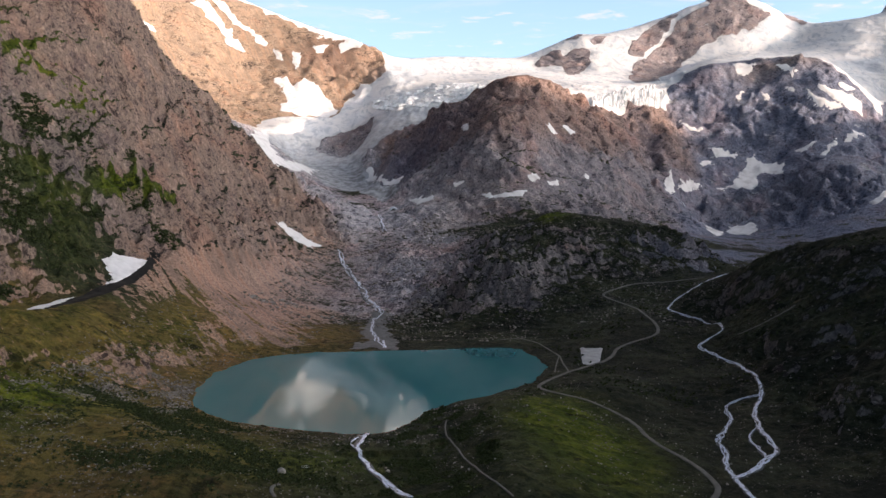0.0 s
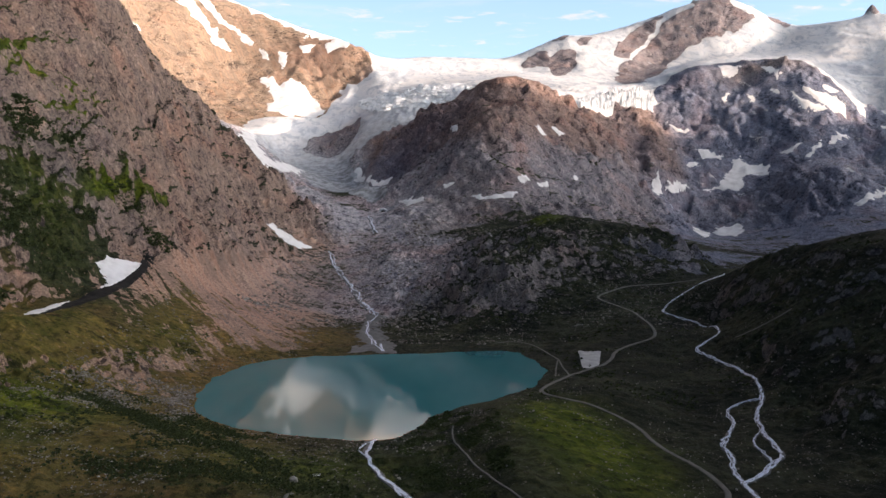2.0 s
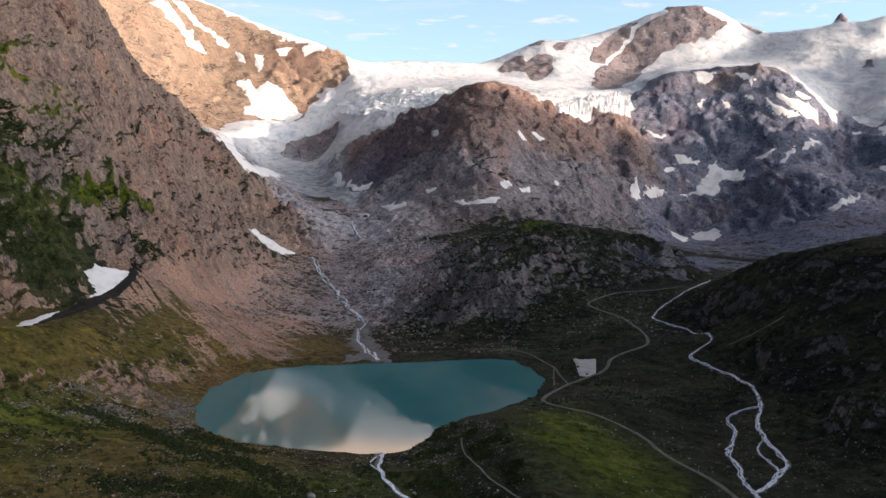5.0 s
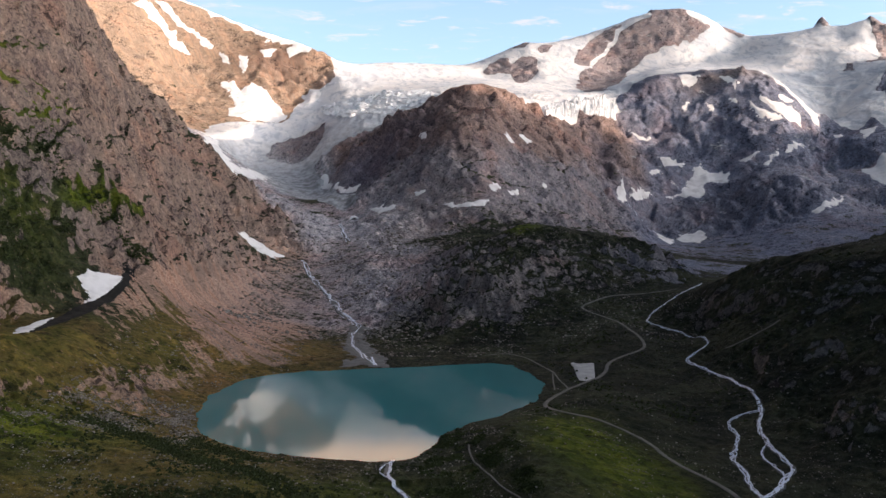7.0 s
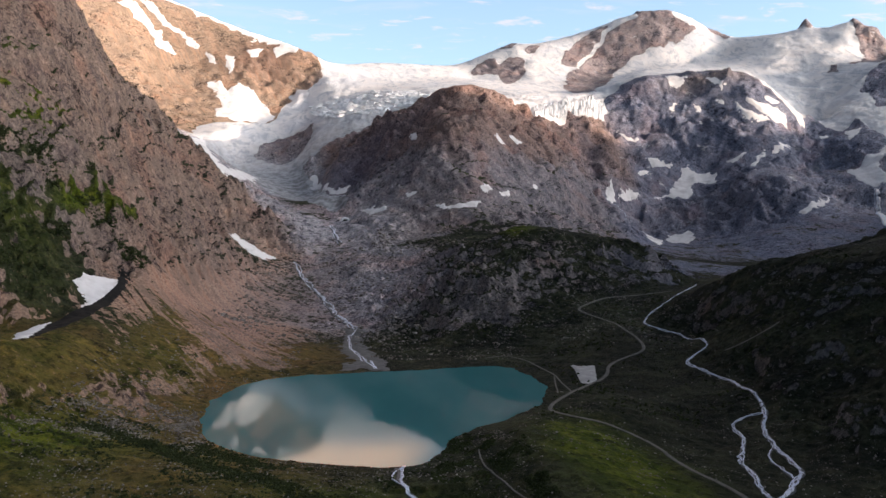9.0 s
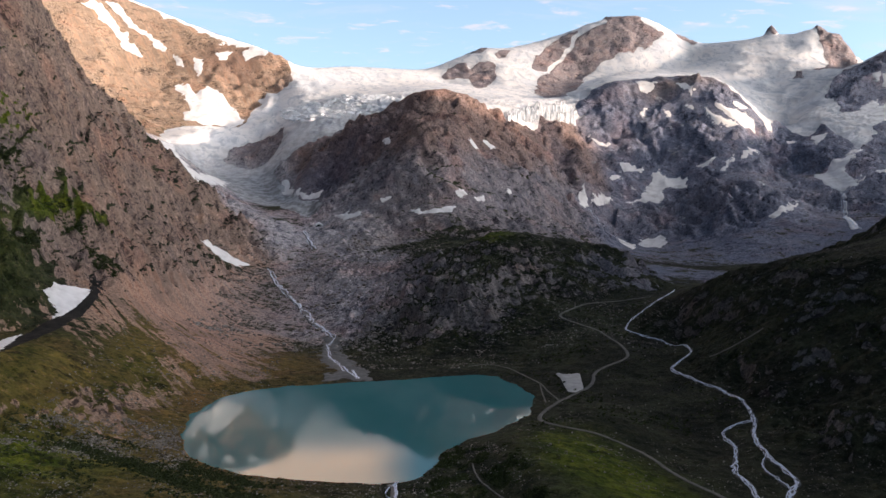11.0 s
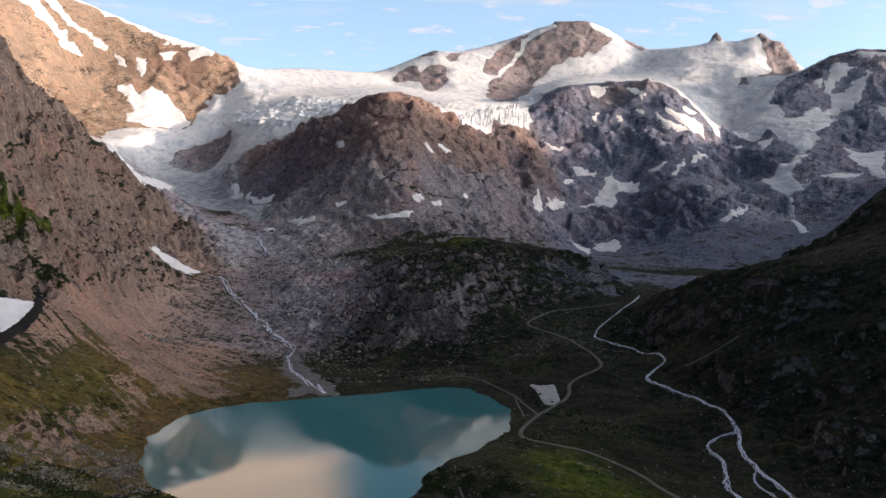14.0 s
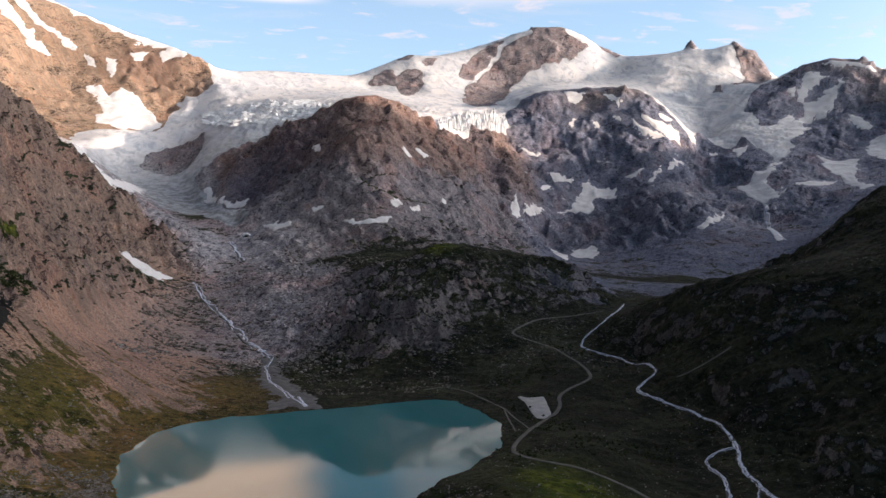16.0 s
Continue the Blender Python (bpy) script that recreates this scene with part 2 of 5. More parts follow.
def boulder_material():
    k = Kit("boulder_stone")
    n = k.noise(1.2, 5, 0.65)
    colour = k.mix(k.step(n, 0.35, 0.65), (0.09, 0.08, 0.07), (0.26, 0.228, 0.2))
    colour = k.mix(k.step(k.island, 0.6, 1.0, 0.0, 0.7), colour, (0.36, 0.34, 0.31))
    k.bump(n, 0.7, 0.3)
    return k.done(colour, 0.92, 0.15)


def leaf_material():
    k = Kit("shrub_leaf")
    colour = k.mix(k.island, (0.016, 0.027, 0.008), (0.06, 0.075, 0.02))
    return k.done(colour, 0.7, 0.2)


def plain_material(name, a, b, size, rough=0.8):
    k = Kit(name)
    n = k.noise(size, 4, 0.6, (1.0, 1.0, 0.2))
    k.bump(n, 0.4, 0.02)
    return k.done(k.mix(k.step(n, 0.35, 0.65), a, b), rough, 0.3)


LAND, LAKE_MAT, STREAM_MAT = land_material(), lake_material(), stream_material()
ICE_MAT = snow_material("serac_ice", (0.78, 0.8, 0.82), (0.5, 0.56, 0.6), 14)
WATER_BED = plain_material("stream_water", (0.03, 0.036, 0.042), (0.09, 0.1, 0.11), 2.0, 0.55)
SNOW_MAT = snow_material("old_snow", (0.8, 0.79, 0.78), (0.62, 0.605, 0.59), 30)
GRAVEL = gravel_material("track_gravel", (0.11, 0.107, 0.095), (0.18, 0.173, 0.155))
LOT_MAT = gravel_material("pale_gravel", (0.36, 0.355, 0.34), (0.5, 0.495, 0.475))
SILT = gravel_material("river_silt", (0.11, 0.107, 0.105), (0.18, 0.177, 0.172))
BOULDER, LEAF = boulder_material(), leaf_material()
PLASTER = plain_material("weathered_plank", (0.5, 0.5, 0.48), (0.66, 0.65, 0.62), 0.6)
NEAR_BLACK = gravel_material("near_black", (0.012, 0.012, 0.012), (0.028, 0.026, 0.023))
TIMBER = plain_material("dark_timber", (0.07, 0.05, 0.035), (0.13, 0.095, 0.065), 0.4)

# ---- terrain: ridge, break and valley lines, in metres above the lake ----
LINES = {
    'spur_crest': [(-816, 1600, 950), (-765, 1750, 810), (-714, 1860, 648), (-673, 1960, 552), (-648, 2050, 491), (-571, 2130, 422), (-516, 2180, 386), (-457, 2150, 305), (-392, 2080, 221)],
    'spur_face_high': [(-830, 1250, 672), (-759, 1270, 559), (-702, 1290, 477), (-663, 1330, 439), (-598, 1305, 354), (-536, 1332, 293), (-547, 1638, 342), (-537, 1723, 352)],
    'spur_face_mid': [(-631, 1000, 271), (-599, 1080, 264), (-608, 1180, 280), (-545, 1148, 213), (-518, 1303, 226), (-527, 1419, 260), (-516, 1550, 259), (-478, 1770, 259)],
    'spur_foot': [(-552, 930, 141), (-516, 960, 133), (-502, 1060, 136), (-472, 1150, 141), (-452, 1424, 180), (-410, 1467, 131), (-435, 1798, 174), (-425, 1795, 158), (-400, 1991, 149)],
    'moraine_crest': [(-417, 1190, 123), (-408, 1110, 95), (-406, 1040, 84), (-406, 970, 78), (-409, 900, 76), (-417, 840, 76), (-426, 790, 80), (-429, 720, 85)],
    'moraine_hollow': [(-445, 1185, 113), (-445, 1107, 99), (-451, 1060, 84), (-466, 980, 72), (-483, 920, 70), (-494, 850, 75)],
    'moraine_flank': [(-388, 729, 53), (-381, 789, 48), (-381, 853, 62), (-351, 882, 33), (-363, 970, 51), (-356, 1125, 63), (-388, 1532, 78)],
    'scree_mid': [(-337, 818, 26), (-293, 964, 25), (-297, 1040, 42), (-361, 1422, 53), (-334, 1492, 44), (-291, 1753, 60), (-301, 1973, 90)],
    'scree_foot': [(-337, 725, 29), (-299, 790, 1), (-289, 900, 2), (-240, 1055, 10), (-275, 1300, 27), (-201, 1310, 6)],
    'left_foreground': [(-261, 502, 28), (-219, 522, 22), (-178, 528, 24), (-143, 537, 18), (-94, 572, 6)],
    'left_near': [(-226, 493, 13), (-167, 472, 20), (-94, 528, 8), (-41, 563, -2), (-295, 480, 32)],
    'near_ground': [(-600, 300, 60), (-300, 300, 5), (-50, 330, -15), (150, 380, -25), (350, 350, 0), (600, 300, 110)],
    'behind': [(-700, 0, 90), (-300, -50, -30), (0, -80, -45), (300, -50, -20), (700, 0, 150)],
    'lake_shore': [(-239, 757, 0.6), (-247, 807, 0.6), (-252, 878, 0.6), (-236, 945, 0.6), (-211, 983, 0.6), (-159, 1007, 0.6), (-103, 1015, 0.6), (-60, 1023, 0.6), (-17, 1027, 0.6), (26, 1036, 0.6), (70, 1045, 0.6), (102, 1027, 0.6), (116, 960, 0.6), (119, 910, 0.6), (104, 860, 0.6), (90, 820, 0.6), (65, 794, 0.6), (44, 767, 0.6), (8, 735, 0.6), (-9, 713, 0.6), (-23, 674, 0.6), (-38, 648, 0.6), (-55, 634, 0.6), (-78, 631, 0.6), (-101, 639, 0.6), (-130, 648, 0.6), (-157, 662, 0.6), (-183, 674, 0.6), (-211, 703, 0.6), (-228, 728, 0.6), (-239, 757, 0.6)],
    'lake_bed': [(-170, 785, -6), (-169, 898, -6), (-89, 939, -6), (-11, 952, -6), (43, 906, -6), (28, 822, -6), (-22, 771, -6), (-50, 719, -6), (-88, 714, -6), (-137, 735, -6)],
    'inlet_delta': [(-118, 1241, -5), (-64, 1110, 2), (-50, 1230, -1), (-26, 1308, 2)],
    'gorge_stream': [(-150, 2281, 173), (-160, 2127, 143), (-197, 1950, 88), (-246, 1900, 84), (-224, 1780, 58), (-157, 1550, 25), (-118, 1400, 10), (-116, 1270, -2)],
    'gorge_rock': [(-95, 1725, 100), (-21, 1665, 56), (-35, 1700, 77), (-93, 2060, 141), (-23, 2209, 215), (50, 2042, 133)],
    'rock_terrace': [(18, 1290, 2), (55, 1277, 30), (84, 1299, 51), (113, 1326, 89), (167, 1398, 114), (217, 1580, 172)],
    'knob_crest': [(90, 1680, 118), (164, 1600, 151), (224, 1590, 178), (284, 1580, 170), (348, 1570, 159), (434, 1560, 148), (482, 1520, 119), (518, 1470, 89)],
    'knob_front': [(77, 1111, 2), (110, 1288, 28), (202, 1330, 60), (269, 1463, 121), (319, 1408, 83), (368, 1390, 65), (455, 1440, 93)],
    'knob_back': [(90, 1950, 143), (247, 2000, 142), (444, 2000, 128), (628, 2050, 95), (762, 2100, 74)],
    'upper_basin': [(469, 1430, 58), (615, 1600, 70), (914, 2735, 110), (1027, 2753, 114), (1082, 2500, 99), (1206, 2400, 135)],
    'valley_road': [(248, 1262, 45), (280, 1180, 36), (281, 1039, 21), (230, 1000, 11), (168, 970, 11), (104, 824, -4), (157, 726, -7), (187, 589, -10)],
    'valley_stream': [(344, 1230, 30), (389, 1090, 20), (318, 990, 9), (335, 850, 6), (322, 797, 3), (273, 770, -14), (274, 639, -10), (206, 560, -12)],
    'valley_mid': [(167, 1090, 5), (195, 930, 3), (147, 760, 9), (232, 739, -13), (196, 800, -1), (117, 1060, 1)],
    'mound_crest': [(37, 665, 18), (41, 640, 20), (42, 585, 17), (43, 538, 15), (46, 498, 12)],
    'mound_left': [(10, 650, 5), (12, 610, 3), (18, 560, 2), (-10, 590, -3), (-13, 535, -6), (10, 505, -2)],
    'mound_right': [(80, 720, 10), (106, 690, 8), (94, 612, 8), (131, 601, -2), (103, 525, 0), (152, 540, -9)],
    'right_hill_crest': [(675, 1050, 173), (594, 1080, 158), (548, 1090, 149), (489, 1130, 130), (450, 1150, 102), (417, 1170, 83), (391, 1190, 66)],
    'right_hill_face': [(476, 780, 86), (474, 918, 112), (470, 915, 97), (430, 960, 79), (367, 963, 37), (379, 1060, 39)],
    'right_hill_foot': [(390, 600, 39), (357, 677, 23), (364, 695, 36), (385, 780, 32), (357, 820, 24), (334, 832, 18)],
    'right_near': [(280, 610, -7), (310, 560, -12), (268, 540, -9)],
    'right_shoulder': [(1077, 1364, 317), (975, 1323, 273), (905, 1325, 258), (845, 1328, 198), (800, 1313, 150)],
    'right_shoulder_back': [(771, 1480, 93), (812, 1460, 115), (881, 1460, 127), (943, 1450, 180), (1023, 1460, 239), (1087, 1450, 270)],
    'far_gap': [(2176, 4300, 1152), (2440, 4250, 1167), (2513, 4150, 1126), (2629, 4080, 998), (2703, 3960, 966)],
    'right_behind': [(731, 1125, 183), (668, 994, 180), (669, 1124, 168)],
    'upper_back_basin': [(1250, 1700, 90), (1600, 1800, 100), (1500, 2200, 130), (1800, 1300, 420), (1300, 900, 330)],
    'right_hill_back': [(640, 1210, 112), (570, 1260, 100), (500, 1300, 84), (440, 1330, 68), (560, 1420, 80), (720, 1380, 115)],
    # slope out of view, raised to keep sky light off the valley
    'right_mountain': [(650, 450, 235), (900, 600, 470), (1200, 800, 720), (1500, 1000, 960), (1900, 1200, 1150), (1000, 200, 620), (800, -150, 500)],
    'dome_crest': [(-262, 2900, 364), (-167, 2850, 446), (-47, 2820, 506), (70, 2800, 554), (197, 2836, 641), (307, 2830, 648), (430, 2860, 621), (570, 2960, 569)],
    'dome_face': [(-67, 2750, 395), (82, 2546, 435), (177, 2390, 467), (317, 2600, 513), (347, 2604, 446), (569, 2800, 441)],
    'dome_ramp': [(557, 3000, 533), (641, 3055, 550), (729, 3110, 550), (829, 3160, 545), (920, 3230, 522)],
    'dome_ramp_foot': [(501, 2800, 422), (599, 2850, 410), (701, 2900, 406), (806, 2950, 410), (889, 3020, 416)],
    'dome_foot': [(-103, 2685, 318), (40, 2279, 314), (199, 2256, 327), (388, 2462, 325), (522, 2565, 328), (765, 2914, 306)],
    'dome_base': [(-215, 2480, 264), (-72, 2330, 243), (148, 2149, 221), (253, 2233, 271), (455, 2350, 219), (642, 2500, 177)],
    'dome_back': [(-141, 3150, 507), (37, 3300, 603), (275, 3400, 710), (478, 3180, 658), (705, 3200, 645), (863, 3250, 637)],
    'tongue': [(-509, 3250, 371), (-382, 3152, 339), (-261, 2957, 287), (-217, 2500, 230), (-158, 2400, 216)],
    'tongue_left': [(-648, 3150, 365), (-609, 3446, 450), (-645, 3500, 568), (-735, 3350, 505), (-393, 2350, 251)],
    'icefall': [(-430, 3555, 508), (-327, 3500, 556), (-178, 3453, 642), (-79, 3250, 540), (40, 3550, 709)],
    'ice_plateau': [(-258, 3950, 823), (-68, 4100, 890), (193, 4200, 908), (427, 4200, 908), (541, 3600, 766), (746, 3500, 726), (969, 3700, 782)],
    'saddle': [(-328, 4330, 1005), (-198, 4450, 1006), (-76, 4550, 1028), (179, 4600, 1028), (373, 4620, 1035)],
    'far_ridge': [(374, 4620, 1012), (537, 4650, 1086), (696, 4670, 1166), (770, 4680, 1200), (899, 4690, 1192), (1101, 4720, 1248), (1302, 4740, 1320), (1422, 4760, 1376), (1552, 4770, 1414), (1773, 4770, 1400), (1910, 4740, 1326), (2023, 4700, 1285), (2101, 4650, 1224)],
    'far_ridge_east': [(2049, 4560, 1234), (2303, 4480, 1234), (2424, 4420, 1281), (2498, 4400, 1244), (2672, 4350, 1290), (2771, 4300, 1254), (2821, 4250, 1109)],
    'far_ridge_end': [(2551, 3788, 987), (2647, 3716, 1054), (2750, 3634, 1075), (2853, 3520, 1037), (2953, 3375, 899), (3080, 3178, 897)],
    'far_face': [(497, 4300, 925), (787, 4250, 931), (970, 4150, 885), (1258, 4423, 992), (1578, 4400, 1049), (1944, 4450, 1120)],
    'far_basin': [(1048, 3900, 802), (1374, 4150, 956), (1575, 4150, 971), (1912, 3950, 905), (2079, 3850, 834)],
    'massif_crest': [(956, 3380, 672), (1032, 3400, 722), (1144, 3434, 803), (1239, 3450, 784), (1334, 3450, 808), (1469, 3430, 826), (1622, 3400, 808), (1710, 3360, 727), (1751, 3300, 603), (1779, 3250, 518)],
    'massif_back': [(1232, 3800, 851), (1496, 3800, 864), (1737, 3750, 855), (1896, 3650, 749), (1969, 3500, 568)],
    'massif_face': [(949, 3252, 527), (1323, 3325, 652), (1293, 3182, 477), (1522, 3241, 640), (1663, 3150, 474), (1741, 3050, 380)],
    'massif_foot': [(709, 3128, 527), (814, 2882, 264), (1037, 3034, 288), (1270, 3097, 357), (1405, 2777, 341), (1252, 2753, 224)],
    'east_slope': [(1857, 3281, 538), (1926, 3055, 496), (1911, 2819, 389), (2098, 2797, 369), (2148, 2622, 361), (1682, 2676, 205), (1713, 2466, 194)],
    'east_glacier': [(2017, 3416, 671), (2190, 3480, 751), (2327, 3444, 708), (2419, 3374, 665), (2529, 3478, 844), (2247, 3563, 819), (2550, 3067, 560), (2602, 2880, 543)],
    'sunlit_ridge': [(-2163, 4600, 2153), (-1697, 4600, 1670), (-1430, 4550, 1484), (-1068, 4480, 1326), (-801, 4370, 1202), (-544, 4260, 1097), (-412, 4180, 1040), (-346, 4180, 999)],
    'sunlit_mid': [(-1777, 4050, 1368), (-1382, 3950, 1041), (-1128, 3850, 857), (-1110, 4130, 1041), (-891, 4080, 929), (-648, 4030, 889), (-424, 3980, 771)],
    'sunlit_foot': [(-1139, 3600, 691), (-829, 3450, 539), (-730, 3560, 585), (-554, 3728, 627), (-382, 3800, 681)],
    'outer_left': [(-1500, 900, 700), (-1700, 1800, 1000), (-2100, 2800, 1100), (-2300, 3800, 1200), (-1400, 300, 600), (-1100, 700, 430)],
    'outer_right': [(2600, 900, 700), (2700, 1600, 700), (2900, 2300, 600), (3600, 2900, 900), (2100, 600, 600)],
    'outer_back': [(-1500, 4900, 1200), (0, 4950, 600), (1300, 4950, 1150), (2400, 4800, 900), (3600, 3600, 1000)],
}


def spread(points, step):
    """Points every step metres or so along a line."""
    out = [np.array(points[0], float)]
    for a, b in zip(points[:-1], points[1:]):
        a, b = np.array(a, float), np.array(b, float)
        n = max(1, int(np.hypot(*(b - a)[:2]) / step))
        out += [a + (b - a) * k / n for k in range(1, n + 1)]
    return np.array(out)


X0, X1, Y0, Y1, CELL = -3000.0, 4200.0, -200.0, 5100.0, 20.0


def relief():
    """The bare shape of the land between the lines, on a coarse lattice."""
    pts = np.concatenate([spread(p, 30 if n.startswith('lake') else 70) for n, p in LINES.items()])
    pts += np.random.RandomState(3).uniform(-1, 1, pts.shape) * (0.5, 0.5, 0.0)
    p, h = pts[:, :2] / 1000, pts[:, 2]
    n = len(p)
    d = np.hypot(p[:, None, 0] - p[None, :, 0], p[:, None, 1] - p[None, :, 1])
    a = np.zeros((n + 3, n + 3))
    a[:n, :n] = -d + np.eye(n) * 0.004
    a[:n, n], a[:n, n + 1:] = 1, p
    a[n:, :n] = a[:n, n:].T
    w = np.linalg.solve(a, np.concatenate([h, np.zeros(3)]))
    gx, gy = np.arange(X0, X1 + 1, CELL) / 1000, np.arange(Y0, Y1 + 1, CELL) / 1000
    out = np.zeros((len(gy), len(gx)))
    for j, y in enumerate(gy):
        out[j] = -np.hypot(gx[:, None] - p[None, :, 0], y - p[None, :, 1]) @ w[:n] + w[n] + gx * w[n + 1] + y * w[n + 2]
    return out


def sample(grid, x, y):
    """Smooth reading of a lattice (quadratic B-spline)."""
    u = np.clip((x - X0) / CELL, 1, grid.shape[1] - 2.001)
    v = np.clip((y - Y0) / CELL, 1, grid.shape[0] - 2.001)
    i, j = np.rint(u).astype(int), np.rint(v).astype(int)
    i, j = np.clip(i, 1, grid.shape[1] - 2), np.clip(j, 1, grid.shape[0] - 2)
    fu, fv = u - i, v - j
    wu = (0.5 * (0.5 - fu) ** 2, 0.75 - fu ** 2, 0.5 * (0.5 + fu) ** 2)
    wv = (0.5 * (0.5 - fv) ** 2, 0.75 - fv ** 2, 0.5 * (0.5 + fv) ** 2)
    return sum(wv[b] * wu[a] * grid[j + b - 1, i + a - 1] for a in range(3) for b in range(3))


TABLE = np.random.RandomState(11).permutation(512)
ANGLE = np.random.RandomState(12).uniform(0, 2 * np.pi, 512)
COS, SIN = np.cos(ANGLE), np.sin(ANGLE)


def perlin(x, y, seed=0):
    i, j = np.floor(x).astype(int), np.floor(y).astype(int)
    fx, fy = x - i, y - j
    sx, sy = fx * fx * fx * (fx * (fx * 6 - 15) + 10), fy * fy * fy * (fy * (fy * 6 - 15) + 10)

    def corner(a, b):
        g = (TABLE[(i + a + seed * 17) & 511] + TABLE[(j + b + seed * 29) & 511]) & 511
        return COS[g] * (fx - a) + SIN[g] * (fy - b)
    top = corner(0, 0) * (1 - sx) + corner(1, 0) * sx
    low = corner(0, 1) * (1 - sx) + corner(1, 1) * sx
    return 1.5 * (top * (1 - sy) + low * sy)


def fbm(x, y, size, octaves=4, seed=0, gain=0.5):
    out, amp = 0, 1.0
    for k in range(octaves):
        out = out + amp * perlin(x / size + 13.7 * k, y / size - 7.1 * k, seed + k)
        size, amp = size / 2.03, amp * gain
    return out


def ridged(x, y, size, octaves=4, seed=0, gain=0.5):
    out, amp, weight = 0, 1.0, 1.0
    for k in range(octaves):
        n = (1 - np.abs(perlin(x / size + 5.3 * k, y / size + 9.7 * k, seed + k))) ** 2
        out, weight = out + amp * n * weight, np.clip(n * 1.4, 0.2, 1)
        size, amp = size / 2.07, amp * gain
    return out - 1.0


def facets(x, y, size, seed=0):
    """Tilted flat faces with steep joints between them, as in broken rock."""
    u, v = x / size, y / size
    i, j = np.floor(u).astype(int), np.floor(v).astype(int)
    total, weight = 0.0, 1e-9
    for a in (-1, 0, 1):
        for b in (-1, 0, 1):
            k = TABLE[(TABLE[(i + a + seed * 37) & 511] + j + b) & 511]
            du, dv = u - i - a - 0.5 - 0.45 * COS[k], v - j - b - 0.5 - 0.45 * SIN[k]
            w = np.exp(-13.0 * (du * du + dv * dv))
            total = total + w * (COS[(k * 7 + 3) & 511] + 1.1 * COS[(k * 5 + 1) & 511] * du + 1.1 * SIN[(k * 3 + 2) & 511] * dv)
            weight = weight + w
    return total / weight


def ledges(z, x, y, rise, seed=0):
    """Level shelves and steep risers, broken up along the slope."""
    s = (z + 0.22 * x - 0.1 * y) / rise + 0.9 * fbm(x, y, 4.0 * rise, 3, seed)
    f = s - np.floor(s)
    return rise * (smooth(0.5, 0.95, f) - f) * smooth(-0.25, 0.35, fbm(x, y, 7.0 * rise, 3, seed + 5))


def smooth(a, b, v):
    s = np.clip((v - a) / (b - a), 0, 1)
    return s * s * (3 - 2 * s)


def inside(poly, x, y):
    hit = np.zeros(np.shape(x), bool)
    for (ax, ay), (bx, by) in zip(poly, poly[1:] + poly[:1]):
        if ay != by:
            hit ^= ((ay > y) != (by > y)) & (x < (bx - ax) * (y - ay) / (by - ay) + ax)
    return hit


def off_line(line, x, y):
    """Distance in plan to a line of points."""
    best = np.full(np.shape(x), 1e9)
    for (ax, ay), (bx, by) in zip(line[:-1], line[1:]):
        dx, dy = bx - ax, by - ay
        s = np.clip(((x - ax) * dx + (y - ay) * dy) / (dx * dx + dy * dy + 1e-9), 0, 1)
        best = np.minimum(best, np.hypot(x - ax - s * dx, y - ay - s * dy))
    return best


RELIEF = relief()
SHORE = [p[:2] for p in LINES['lake_shore']][:-1]
gy_, gx_ = np.gradient(RELIEF, CELL)


def blur(grid, times):
    for k in range(times):
        grid = np.pad(grid, 1, mode='edge')
        grid = sum(grid[1 + a:grid.shape[0] - 1 + a, 1 + b:grid.shape[1] - 1 + b] for a in (-1, 0, 1) for b in (-1, 0, 1)) / 9
    return grid


STEEP = blur(np.hypot(gx_, gy_), 2)
LX, LY = np.meshgrid(np.arange(X0, X1 + 1, CELL), np.arange(Y0, Y1 + 1, CELL))
# tracks, streams, lasting snow: plans in metres
TRACKS = {
    'road': [(172, 512), (181, 525), (189, 542), (189, 563), (186, 586), (180, 607), (172, 625), (167, 649), (167, 690), (159, 721), (143, 730), (131, 737), (114, 745), (100, 763), (94, 796), (104, 825), (125, 857), (155, 893), (188, 929), (203, 952), (213, 985), (232, 1008), (258, 1024), (274, 1032), (284, 1050), (291, 1096), (291, 1160), (281, 1220), (261, 1249), (250, 1270), (270, 1296), (305, 1327), (337, 1344), (395, 1349), (436, 1343)],
    'mound_path': [(3, 656), (1, 626), (8, 596), (18, 548), (28, 513), (37, 491), (43, 480)],
    'shore_path': [(74, 1089), (98, 1098), (116, 1084), (129, 1058), (136, 1007), (142, 972), (138, 922), (138, 875)],
    'shore_path_b': [(140, 964), (130, 917), (122, 871)],
    'hill_track': [(356, 966), (369, 957), (384, 953), (402, 948), (418, 946)],
    'meadow_track': [(-100, 472), (-104, 479), (-105, 487), (-101, 492)],
}
